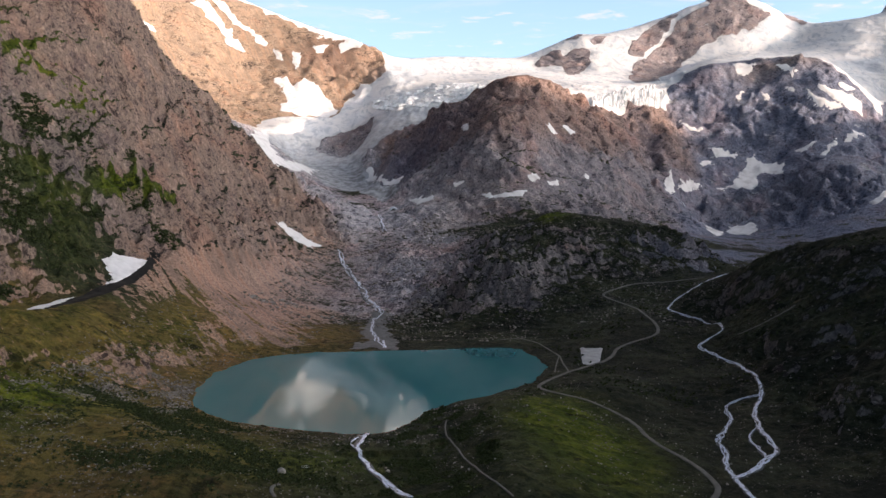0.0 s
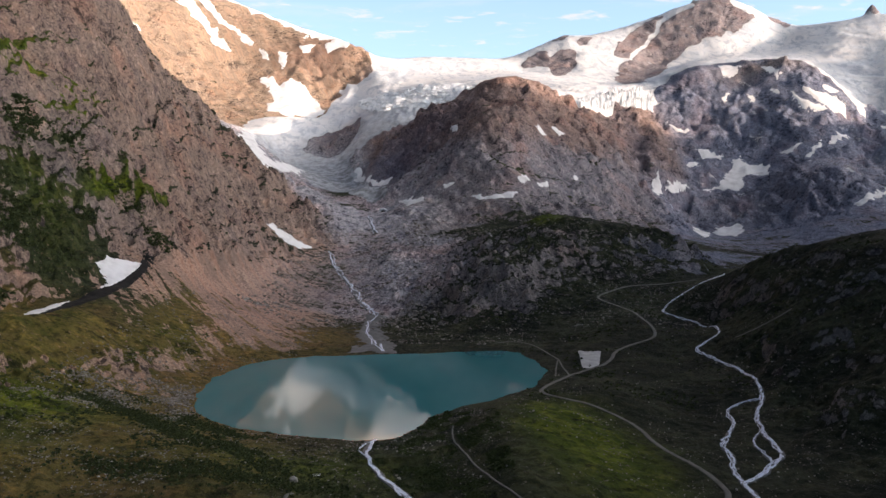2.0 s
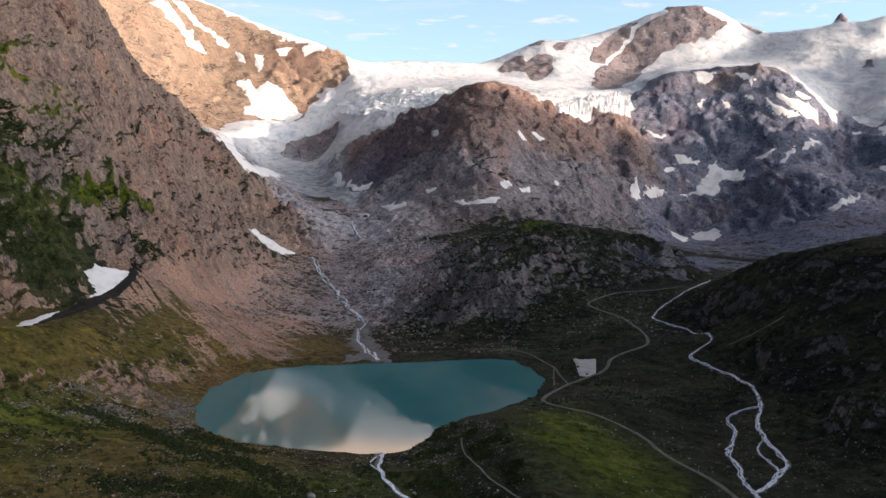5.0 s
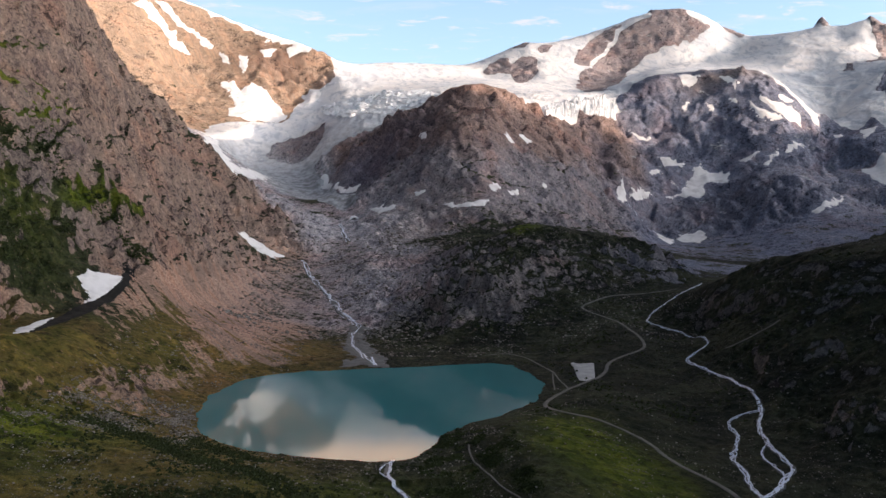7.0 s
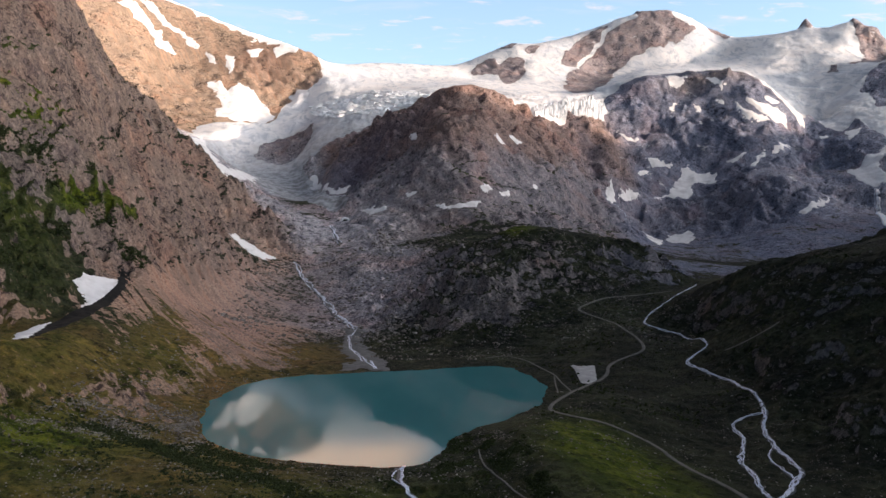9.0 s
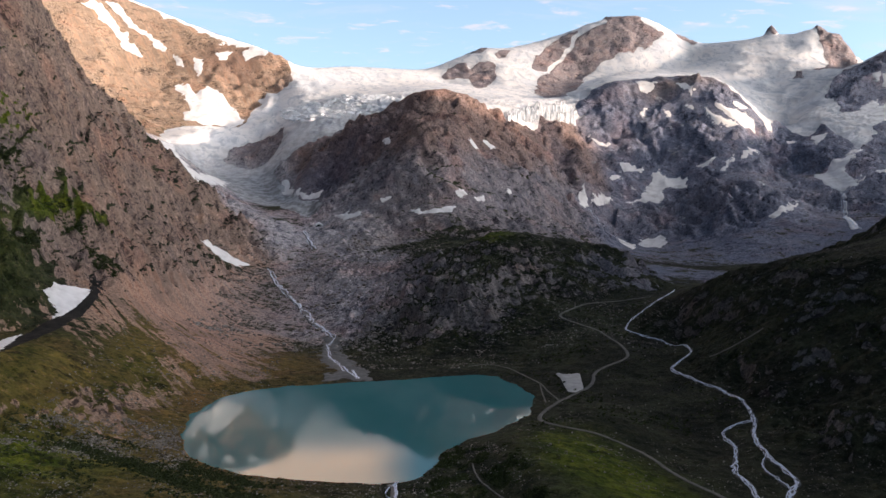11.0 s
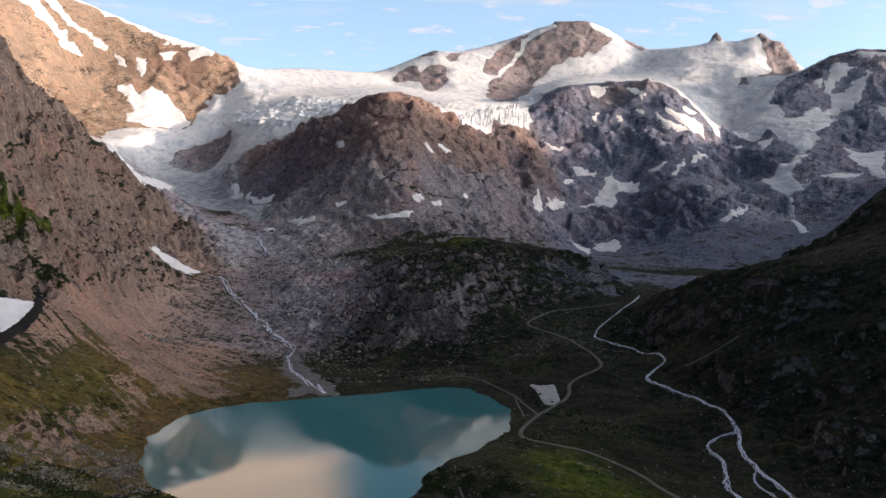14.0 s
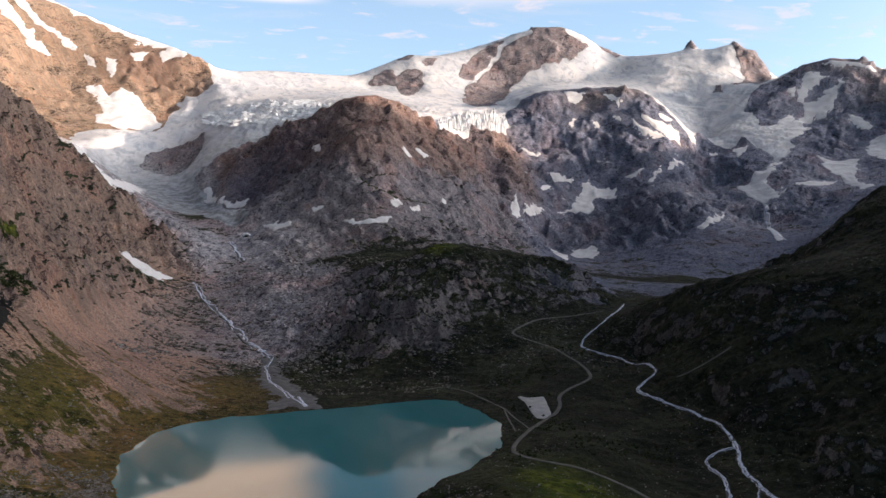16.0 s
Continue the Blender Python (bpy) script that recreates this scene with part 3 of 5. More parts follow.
STREAMS = {
    'river': [(509, 1413), (449, 1313), (423, 1282), (384, 1248), (355, 1238), (332, 1199), (353, 1160), (367, 1119), (358, 1015), (345, 1004), (325, 999), (315, 987), (318, 950), (326, 901), (328, 866), (322, 817), (316, 791), (309, 772), (294, 750), (280, 714), (269, 674), (268, 650), (264, 625), (255, 614), (244, 604), (231, 583), (213, 568), (207, 563), (206, 543), (206, 520)],
    'river_branch': [(310, 778), (298, 783), (286, 781), (270, 767), (268, 740), (252, 701), (229, 664), (225, 649), (224, 622), (210, 593), (207, 563)],
    'river_loop': [(273, 687), (256, 669), (252, 648), (252, 632), (248, 610)],
    'outlet_stream': [(-61, 633), (-63, 613), (-64, 587), (-51, 552), (-39, 531), (-30, 513), (-21, 498)],
    'gorge_stream': [(-252, 1948), (-231, 1817), (-196, 1691), (-162, 1584), (-141, 1467), (-115, 1397)],
    'delta_stream': [(-115, 1397), (-103, 1350), (-111, 1313), (-113, 1245), (-98, 1158), (-87, 1095), (-73, 1033)],
    'waterfall': [(-179, 2261), (-170, 2185), (-159, 2114), (-146, 2055)],
    'snowmelt_stream': [(817, 2858), (837, 2835), (865, 2814), (891, 2785), (903, 2773)],
    'east_stream': [(1765, 2781), (1752, 2742), (1718, 2687), (1633, 2531), (1550, 2389)],
}
SNOW = {
    'hollow': [(-464, 1092), (-460, 1119), (-444, 1143), (-429, 1153), (-421, 1136), (-423, 1104), (-432, 1072), (-432, 1027), (-442, 1079)],
    'hollow_strip': [(-427, 826), (-456, 906), (-454, 942), (-448, 974), (-439, 925), (-423, 853)],
    'slope': [(-404, 1959), (-396, 1989), (-356, 1996), (-300, 1969), (-324, 1929), (-357, 1927), (-381, 1947)],
    'band': [(101, 2186), (137, 2156), (175, 2157), (199, 2167), (225, 2172), (212, 2150), (166, 2138), (122, 2149)],
    'b1': [(234, 2216), (259, 2257), (269, 2244), (244, 2207)],
    'b2': [(290, 2249), (332, 2304), (325, 2277), (295, 2237)],
    'b3': [(433, 2466), (445, 2464), (440, 2437), (432, 2438)],
    'b4': [(-100, 2302), (-62, 2271), (-19, 2232), (-29, 2212), (-66, 2231)],
    'b5': [(-240, 2814), (-178, 2698), (-135, 2673), (-142, 2596), (-196, 2685)],
    'b6': [(25, 2252), (54, 2251), (60, 2243), (35, 2244)],
    'cirque': [(1000, 2981), (1083, 3020), (1132, 3074), (1169, 3107), (1207, 3132), (1233, 3104), (1295, 3066), (1262, 3001), (1232, 3044), (1195, 3042), (1167, 2997), (1125, 2996), (1076, 3005)],
    'c1': [(796, 2892), (824, 2918), (832, 2891), (805, 2844), (783, 2838)],
    'c2': [(837, 2885), (888, 2941), (953, 2963), (905, 2923), (867, 2905)],
    'sn5': [(902, 2777), (931, 2776), (954, 2739), (849, 2496), (890, 2697)],
    'sn6': [(963, 2748), (992, 2780), (1023, 2769), (1062, 2771), (1070, 2726), (1013, 2666), (969, 2716)],
    'm1': [(1048, 3171), (1091, 3165), (1149, 3136), (1128, 3127), (1062, 3137)],
    'm1b': [(970, 3066), (1022, 3108), (1032, 3101), (992, 3068)],
    'm2': [(1476, 3301), (1492, 3263), (1544, 3230), (1595, 3232), (1553, 3208), (1487, 3221), (1473, 3263)],
    'm3': [(1513, 3297), (1568, 3281), (1639, 3286), (1682, 3278), (1688, 3243), (1621, 3223), (1553, 3248)],
    'm4': [(1400, 3429), (1437, 3409), (1459, 3370), (1447, 3353), (1418, 3396)],
    'm5': [(1247, 3501), (1291, 3476), (1330, 3453), (1301, 3425), (1264, 3414), (1241, 3443)],
    'm6': [(1618, 3319), (1649, 3326), (1688, 3329), (1646, 3300), (1615, 3302)],
    'm7': [(963, 3269), (996, 3242), (1033, 3231), (1020, 3218), (981, 3222)],
    'm8': [(1345, 3092), (1382, 3080), (1436, 3100), (1410, 3076), (1357, 3061)],
    'm9': [(1410, 3019), (1468, 3062), (1509, 3100), (1480, 3061), (1415, 2994)],
    'm10': [(1523, 3080), (1585, 3125), (1641, 3159), (1593, 3107), (1537, 3073)],
    'm11': [(1317, 3329), (1336, 3330), (1337, 3308), (1316, 3308)],
    'm12': [(1205, 3337), (1235, 3352), (1227, 3334), (1205, 3324)],
    'm13': [(1406, 3331), (1428, 3318), (1435, 3302), (1412, 3312)],
    'd1': [(326, 2539), (350, 2613), (365, 2574), (347, 2532)],
    'd2': [(391, 2667), (409, 2677), (444, 2671), (417, 2639)],
    'd3': [(62, 2631), (80, 2607), (79, 2563), (65, 2587)],
    'e1': [(1376, 2603), (1411, 2620), (1445, 2629), (1429, 2606), (1382, 2586)],
    'e2': [(1758, 2942), (1802, 2931), (1869, 2973), (1899, 2961), (1993, 3007), (1923, 2939), (1853, 2906), (1827, 2841), (1833, 2797), (1878, 2808), (1858, 2788), (1803, 2789), (1772, 2791), (1750, 2836)],
    'e3': [(1378, 2601), (1429, 2631), (1520, 2687), (1569, 2717), (1471, 2628), (1391, 2588)],
    'e4': [(2198, 3020), (2240, 2970), (2317, 2963), (2254, 2864), (2195, 2820), (2155, 2669), (2104, 2656), (2139, 2816), (2153, 2913)],
    'e5': [(2592, 3622), (2660, 3531), (2613, 3524), (2538, 3522), (2477, 3483), (2447, 3486), (2497, 3539), (2538, 3572)],
    'e6': [(2466, 3477), (2556, 3452), (2597, 3464), (2660, 3475), (2695, 3487), (2621, 3435), (2587, 3400), (2537, 3369), (2488, 3393), (2451, 3417), (2308, 3290), (2180, 3197), (2189, 3240), (2349, 3364)],
    'e7': [(2123, 3317), (2185, 3322), (2308, 3410), (2383, 3429), (2289, 3324), (2332, 3302), (2317, 3263), (2170, 3184), (2150, 3254)],
    'e8': [(2465, 3573), (2487, 3556), (2450, 3519), (2439, 3547)],
    'e9': [(2576, 3305), (2604, 3265), (2618, 3194), (2591, 3181), (2568, 3206), (2565, 3262)],
    'e10': [(2501, 3094), (2565, 3134), (2608, 3106), (2627, 3072), (2437, 2866), (2400, 2932), (2424, 2997)],
    'e11': [(2709, 3625), (2786, 3557), (2835, 3499), (2879, 3459), (2844, 3453), (2796, 3511), (2717, 3573)],
    'e12': [(1938, 3250), (1991, 3209), (1949, 3175), (1888, 3134)],
    'e13': [(1844, 3282), (1880, 3283), (1867, 3244), (1839, 3252)],
    'e14': [(1913, 2802), (2016, 2823), (2121, 2820), (2080, 2807), (1963, 2788)],
    'e15': [(1911, 3358), (1956, 3339), (1922, 3313), (1904, 3329)],
    'f1': [(-1309, 4243), (-1282, 4280), (-1227, 4296), (-1156, 4229), (-1082, 4190), (-995, 4113), (-1024, 4094), (-1107, 4151), (-1193, 4202)],
    'f2': [(-1223, 4326), (-1180, 4343), (-1108, 4295), (-1013, 4241), (-900, 4176), (-906, 4150), (-1004, 4202), (-1109, 4250)],
    'f3': [(-817, 3936), (-768, 3954), (-705, 3893), (-689, 3960), (-616, 3948), (-564, 3871), (-482, 3757), (-567, 3709), (-661, 3657), (-731, 3664), (-756, 3765), (-728, 3840)],
    'f4': [(-764, 4134), (-728, 4120), (-711, 4054), (-729, 4031), (-755, 4079)],
    'f5': [(-535, 4186), (-475, 4221), (-479, 4152), (-522, 4127)],
    'f6': [(-1455, 3957), (-1419, 3978), (-1397, 3961), (-1428, 3941)],
    'f8': [(-1440, 4575), (-1068, 4500), (-801, 4392), (-544, 4280), (-412, 4200), (-428, 4152), (-560, 4228), (-815, 4338), (-1080, 4446), (-1440, 4520)],
    'f9': [(-659, 4160), (-621, 4174), (-587, 4183), (-609, 4135), (-641, 4118)],
    'f10': [(-864, 4143), (-825, 4122), (-801, 4082), (-832, 4096)],
    'g1': [(-695, 2964), (-733, 3341), (-607, 2856), (-535, 2695), (-506, 2847), (-494, 3153), (-464, 2773), (-473, 2467), (-462, 2171), (-489, 2174)],
    'g2': [(-308, 3057), (-251, 2889), (-227, 2799), (-269, 2867)],
    'f7': [(-440, 3972), (-387, 3993), (-340, 3941), (-387, 3861), (-419, 3853)],
}
LOT = [(176, 1019), (184, 995), (197, 993), (181, 928), (170, 910), (162, 916), (166, 952)]

# ice: outlines of the glacier and of the rock that stands out of it
GLACIER = [(-330, 4300), (-285, 4040), (-360, 3960), (-450, 3880), (-480, 3740), (-660, 3640), (-800, 3540), (-760, 3200), (-640, 3000), (-500, 2900), (-420, 2750), (-330, 2560), (-160, 2345), (-125, 2370), (-215, 2740), (-300, 3090), (-320, 3190), (-250, 3240), (-155, 3270), (-40, 3335), (60, 3340), (150, 3280), (250, 3150), (380, 3040), (470, 2960), (620, 3090), (809, 3250), (880, 3330), (925, 3310), (950, 3390), (990, 3440), (1085, 3500), (1250, 3530), (1400, 3510), (1550, 3470), (1680, 3380), (1790, 3300), (1940, 3560), (1904, 3348), (1930, 3265), (2034, 3315), (2020, 3170), (1985, 3007), (2041, 3021), (2141, 3126)]
GLACIER += [(2420, 3250), (2700, 3650), (3100, 3500), (3600, 3300), (3900, 5100), (-200, 5100), (-300, 4600)]
ISLANDS = {
    'summit_face': [(1533, 4670), (1553, 4960), (1765, 4960), (1735, 4634), (1861, 4589), (1771, 4549), (1738, 4511), (1660, 4492), (1483, 4484), (1401, 4445), (1301, 4395), (1143, 4014), (930, 3486), (833, 3506), (914, 3991), (1016, 4311), (1134, 4444), (1275, 4576), (1345, 4634), (1482, 4675)],
    'summit_flank': [(1368, 4702), (1314, 4698), (1240, 4663), (1136, 4622), (1016, 4464), (1006, 4392), (1055, 4371), (1147, 4486), (1279, 4609)],
    'shoulder_rock': [(487, 4357), (547, 4453), (648, 4493), (646, 4400), (721, 4463), (794, 4435), (788, 4310), (737, 4239), (625, 3980), (629, 4305)],
    'crag': [(817, 4541), (929, 4602), (872, 4500), (820, 4483)],
    'crag_low': [(690, 4590), (720, 4720), (800, 4720), (801, 4620), (751, 4560)],
    'ridge_end': [(1940, 4607), (1960, 4760), (2060, 4740), (2046, 4536), (1998, 4527)],
    'tongue_rock': [(-538, 3438), (-505, 3544), (-414, 3616), (-301, 3535), (-304, 3374), (-356, 3309), (-428, 3325), (-493, 3372)],
    'tooth': [(2385, 4400), (2395, 4480), (2455, 4470), (2470, 4410), (2425, 4370)],
    'twin': [(2243, 3891), (2267, 3823), (2312, 3904), (2391, 3923), (2451, 3937), (2543, 4038), (2640, 4340), (2660, 4420), (2780, 4340), (2840, 4240), (2640, 3950), (2497, 3797), (2443, 3777), (2438, 3892), (2356, 3870), (2324, 3924), (2299, 3964)],
    'east_rock': [(2190, 3533), (2323, 3651), (2433, 3740), (2520, 3760), (2720, 3700), (2820, 3640), (2960, 3500), (2990, 3330), (2600, 2700), (2105, 2607), (2177, 2862), (2210, 3052), (2167, 3141), (2173, 3187), (2322, 3289), (2261, 3326), (2141, 3344), (2198, 3455)],
}


def is_ice(x, y):
    x, y = x + 12 * fbm(x, y, 60, 3, 60), y + 18 * fbm(x, y, 80, 3, 64)
    hit = inside(GLACIER, x, y)
    for p in ISLANDS.values():
        hit &= ~inside(p, x, y)
    return hit


ICE = blur(is_ice(LX, LY).astype(float), 1)
# lasting snow smooths the rock under it
SNOWY = np.zeros(LX.shape)
for p in SNOW.values():
    q = np.array(p, float)
    i0, i1 = [int((v - X0) / CELL) for v in (q[:, 0].min() - 60, q[:, 0].max() + 60)]
    j0, j1 = [int((v - Y0) / CELL) for v in (q[:, 1].min() - 60, q[:, 1].max() + 60)]
    bx, by = LX[j0:j1, i0:i1], LY[j0:j1, i0:i1]
    d = off_line(p + p[:1], bx, by)
    SNOWY[j0:j1, i0:i1] = np.maximum(SNOWY[j0:j1, i0:i1], np.where(inside(p, bx, by), 1.0, smooth(40, 8, d)))
# fine lattices over the valley: distance to the shore, to tracks and to streams
NX0, NX1, NY0, NY1, FINE = -700.0, 900.0, 360.0, 2400.0, 6.0
FX, FY = np.meshgrid(np.arange(NX0, NX1 + 1, FINE), np.arange(NY0, NY1 + 1, FINE))
edge = off_line(SHORE + SHORE[:1], FX, FY)
LAKE_SIDE = np.where(inside(SHORE, FX, FY), -edge, edge) + 4.5 * fbm(FX, FY, 34, 3, 99)
ON_TRACK, ON_STREAM = np.full(FX.shape, 1e3), np.full(FX.shape, 1e3)
for p in TRACKS.values():
    ON_TRACK = np.minimum(ON_TRACK, off_line(p, FX, FY))
for p in STREAMS.values():
    ON_STREAM = np.minimum(ON_STREAM, off_line(p, FX, FY))


def read_fine(grid, x, y):
    u, v = np.clip((x - NX0) / FINE, 0, grid.shape[1] - 1.001), np.clip((y - NY0) / FINE, 0, grid.shape[0] - 1.001)
    i, j = u.astype(int), v.astype(int)
    fu, fv = u - i, v - j
    out = (grid[j, i] * (1 - fu) + grid[j, i + 1] * fu) * (1 - fv) + (grid[j + 1, i] * (1 - fu) + grid[j + 1, i + 1] * fu) * fv
    return np.where((x > NX0) & (x < NX1) & (y > NY0) & (y < NY1), out, 400.0)


# stretches of broken crags: x, y, half widths, extra height
RUGGED = [(130, 1370, 200, 190, 8.0), (-30, 1750, 150, 300, 9.0), (-530, 1250, 130, 300, 7.0), (60, 1500, 120, 120, 6.0), (470, 900, 130, 200, 2.5), (100, 2150, 300, 200, 4.0)]


# sharp teeth on the far ridge: x, y, radius, height
TEETH = [(2424, 4420, 48, 52), (2680, 4350, 55, 38), (2735, 4330, 45, 24), (2505, 4400, 50, 16)]


# smooth scree: x, y, half widths
SMOOTH = [(-385, 900, 40, 190), (-370, 1080, 45, 120), (-330, 1000, 75, 160), (-300, 1200, 110, 200), (-290, 1450, 100, 220), (-230, 1650, 80, 190)]


def height(x, y):
    """The land's height in metres above the lake."""
    x, y = np.asarray(x, float), np.asarray(y, float)
    base, steep = sample(RELIEF, x, y), sample(STEEP, x, y)
    far = smooth(1500, 3200, y)
    rock = smooth(0.2, 0.7, steep)
    ice = sample(ICE, x, y)
    # plan lengths grow with the slope, so that the rock breaks alike along and down the faces
    west_side = smooth(-260, -420, x) * (1 - far)
    wx = x - 0.85 * base * west_side + 30 * fbm(x, y, 160, 2, 40)
    wy = y + 0.85 * base * far + 30 * fbm(x, y, 160, 2, 44)
    big = ridged(wx, wy, 260, 3, 1) * (3 + 26 * rock) * (0.35 + 0.65 * far)
    mid = ridged(wx + 0.5 * wy, wy, 80, 5, 7) * (1.5 + 7 * rock + rock * far)
    gully = (0.4 - 0.25 * far) * (ridged(wx, wy * 0.38, 130, 4, 71) * far * (0.3 + 0.7 * smooth(-350, 0, x)) + ridged(wx * 0.38, wy, 80, 4, 75) * 0.5 * (1 - far)) * 9 * rock * (1 - 0.6 * np.exp(-((x - 200) / 400) ** 2 - ((y - 2650) / 400) ** 2))
    crag = ridged(wx * 1.1 + 0.3 * y, wy, 30, 4, 51, 0.6) * (0.3 + (3.2 - 0.8 * far) * rock)
    rough = (1 - 0.92 * smooth(330, 400, x) * smooth(1460, 1380, y)) * (1 - 0.65 * far * np.exp(-((y - 3440) / 90) ** 2))
    crag = crag * rough + rock * rough * (facets(wx + 0.4 * wy, wy * 0.8, 62, 1) * (6 + 5 * far) + facets(wx - 0.3 * wy, wy, 27, 2) * (4.5 + 1.5 * far) + facets(wx, wy, 12, 3) * (2.2 - 1.2 * far))
    crag = crag + smooth(0.3, 0.65, steep) * rough * ((0.55 + 0.25 * far) * ledges(base, wx, wy, 34 + 18 * far, 61) + 0.5 * ledges(base, wx, wy, 13 + 12 * far, 67))
    small = fbm(x, y, 16, 3, 15) * (0.45 + 2.4 * rock)
    cracks = ridged(wx * 0.8 + wy * 0.6, (wy * 0.8 - wx * 0.6) * 2.6, 55, 4, 21, 0.55) * (1.6 + 4.5 * smooth(4000, 3500, y) * smooth(-300, 0, x) + 4.5 * smooth(3950, 3700, y) * smooth(-350, -150, x) * smooth(500, 300, x)) * smooth(0.08, 0.4, steep)
    for sx, sy, reach, tall in TEETH:
        base = base + tall * np.maximum(0.0, 1 - np.hypot(x - sx, y - sy) / reach)
    d = read_fine(LAKE_SIDE, x, y)
    for sx, sy, rx, ry, tall in RUGGED:
        small = small + tall * np.exp(-((x - sx) / rx) ** 2 - ((y - sy) / ry) ** 2) * ridged(x + 0.4 * y, y, 34, 3, 111, 0.6)
    small = small + (1 - rock) * smooth(1100, 700, y) * 1.3 * fbm(x, y, 24, 3, 121)
    calm = smooth(3, 70, np.abs(d)) * smooth(4, 26, read_fine(ON_TRACK, x, y)) * smooth(3, 20, read_fine(ON_STREAM, x, y))
    sunny = smooth(-350, -550, x) * smooth(3200, 3500, y) * (1 - 0.9 * np.exp(-((x + 570) / 150) ** 2 - ((y - 4110) / 140) ** 2))
    bare = (1 - 0.72 * sunny) * (1 - 0.35 * smooth(4100, 4500, y)) * (1 - ice) * (1 - 0.9 * sample(SNOWY, x, y))
    even = np.ones(x.shape)
    for sx, sy, rx, ry in SMOOTH:
        even = even * (1 - 0.9 * np.exp(-((x - sx) / rx) ** 4 - ((y - sy) / ry) ** 4))
    calm = calm * even * (1 - 0.45 * smooth(3900, 4300, y))
    h = base + (big * (0.35 + 0.65 * bare) + (mid + crag + gully) * bare) * calm + small * bare * (0.15 + 0.85 * calm) + cracks * ice * ice
    h = h - 0.9 * (1 - smooth(2, 7, read_fine(ON_STREAM, x, y)))
    h = np.where((d > 0) & (d < 60), np.maximum(h, 0.35 + 0.05 * np.clip(d, 0, 60)), h)
    return np.where(d <= 0, np.minimum(h, -0.3 + 0.12 * np.clip(d, -60, 0)), h)


# ---- landforms: which lines shape them, stone colour, turf, scree ----
FORMS = {
    'left_mountain': (('spur', 'outer_left'), (0.265, 0.2, 0.163), 0.47, 0.0),
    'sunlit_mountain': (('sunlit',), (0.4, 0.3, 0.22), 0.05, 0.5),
    'summit': (('far_', 'saddle', 'outer_back', 'ice_', 'icefall'), (0.31, 0.275, 0.28), -0.6, 0.45),
    'dome': (('dome_cr', 'dome_fa', 'dome_back', 'dome_ramp'), (0.255, 0.19, 0.168), 0.0, 0.15),
    'dome_low': (('dome_foot', 'dome_base'), (0.265, 0.25, 0.265), 0.16, 0.05),
    # massif: the blue of distance haze is mixed into its stone colour
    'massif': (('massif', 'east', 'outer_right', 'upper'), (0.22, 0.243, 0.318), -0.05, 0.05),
    'moraine': (('moraine', 'scree'), (0.4, 0.278, 0.205), 0.12, 0.95),
    'step': (('gorge', 'tongue'), (0.43, 0.415, 0.43), -0.1, 0.3),
    'knoll': (('rock_terrace', 'knob'), (0.235, 0.215, 0.21), 0.64, 0.0),
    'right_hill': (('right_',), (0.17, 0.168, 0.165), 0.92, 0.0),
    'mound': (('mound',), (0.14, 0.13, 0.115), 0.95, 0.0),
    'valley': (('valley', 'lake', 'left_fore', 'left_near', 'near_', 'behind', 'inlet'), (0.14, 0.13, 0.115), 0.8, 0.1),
}
# places where turf or rubble differs from the landform's rule: x, y, half widths, turf, scree, lush
# mound spots: real green, kept off the shaded flank to leave it dark
SPOTS = [(-395, 800, 90, 170, 0.75, -0.8, 0.35), (-533, 1250, 13, 32, 1.5, 0, 1.0), (-520, 1290, 14, 32, 1.5, 0, 1.0), (-505, 1330, 14, 32, 1.5, 0, 1.0), (-492, 1375, 12, 32, 1.4, 0, 1.0), (-481, 1420, 9, 28, 1.2, 0, 0.8), (-575, 1150, 60, 110, 0.9, 0, 0.15), (-525, 1060, 45, 80, 0.8, 0, 0.12), (-700, 1290, 50, 60, 0.45, 0, 0.6), (-640, 1330, 40, 60, 0.3, 0, 0.5), (-590, 1360, 30, 60, 0.2, 0, 0.5),
         (-650, 1300, 40, 40, 0.35, 0, 0.7), (-600, 1400, 40, 60, 0.2, 0, 0.5), (-560, 1150, 50, 60, 0.25, 0, 0.3), (110, 610, 46, 105, 0.25, 0, 1.3),
         (-180, 520, 200, 70, 0.0, 0, 0.2), (-330, 700, 85, 95, 0.5, -0.7, 0.1), (-310, 780, 65, 60, -0.38, 0.3, 0), (-340, 590, 60, 80, 0.2, 0, 0.7), (-110, 1180, 60, 60, -0.3, 0.5, 0), (-300, 1300, 110, 330, -0.25, 0.3, 0),
         (-270, 900, 40, 70, -0.2, 0.3, 0), (215, 1585, 30, 30, 0.5, 0, 1.0), (250, 2310, 150, 70, 0.3, 0, 0.12), (-490, 1060, 40, 120, 0.95, 0, 0.12),
         (480, 929, 28, 30, -0.3, 0, 0), (404, 823, 30, 30, -0.3, 0, 0), (355, 691, 34, 26, -0.3, 0, 0), (-350, 1090, 45, 130, 0.42, 0, 0.2), (-305, 960, 40, 60, 0.35, 0, 0.2), (86, 665, 30, 62, 0.2, 0, 0.8), (-330, 640, 110, 60, 0.2, 0, 0.45), (-100, 550, 70, 35, 0.2, 0, 0.5), (130, 790, 40, 40, -0.3, 0, 0), (110, 1290, 60, 40, -0.3, 0, 0), (530, 1560, 120, 160, 0.35, 0, 0), (-640, 1500, 120, 200, 0.12, 0, 0.1)]


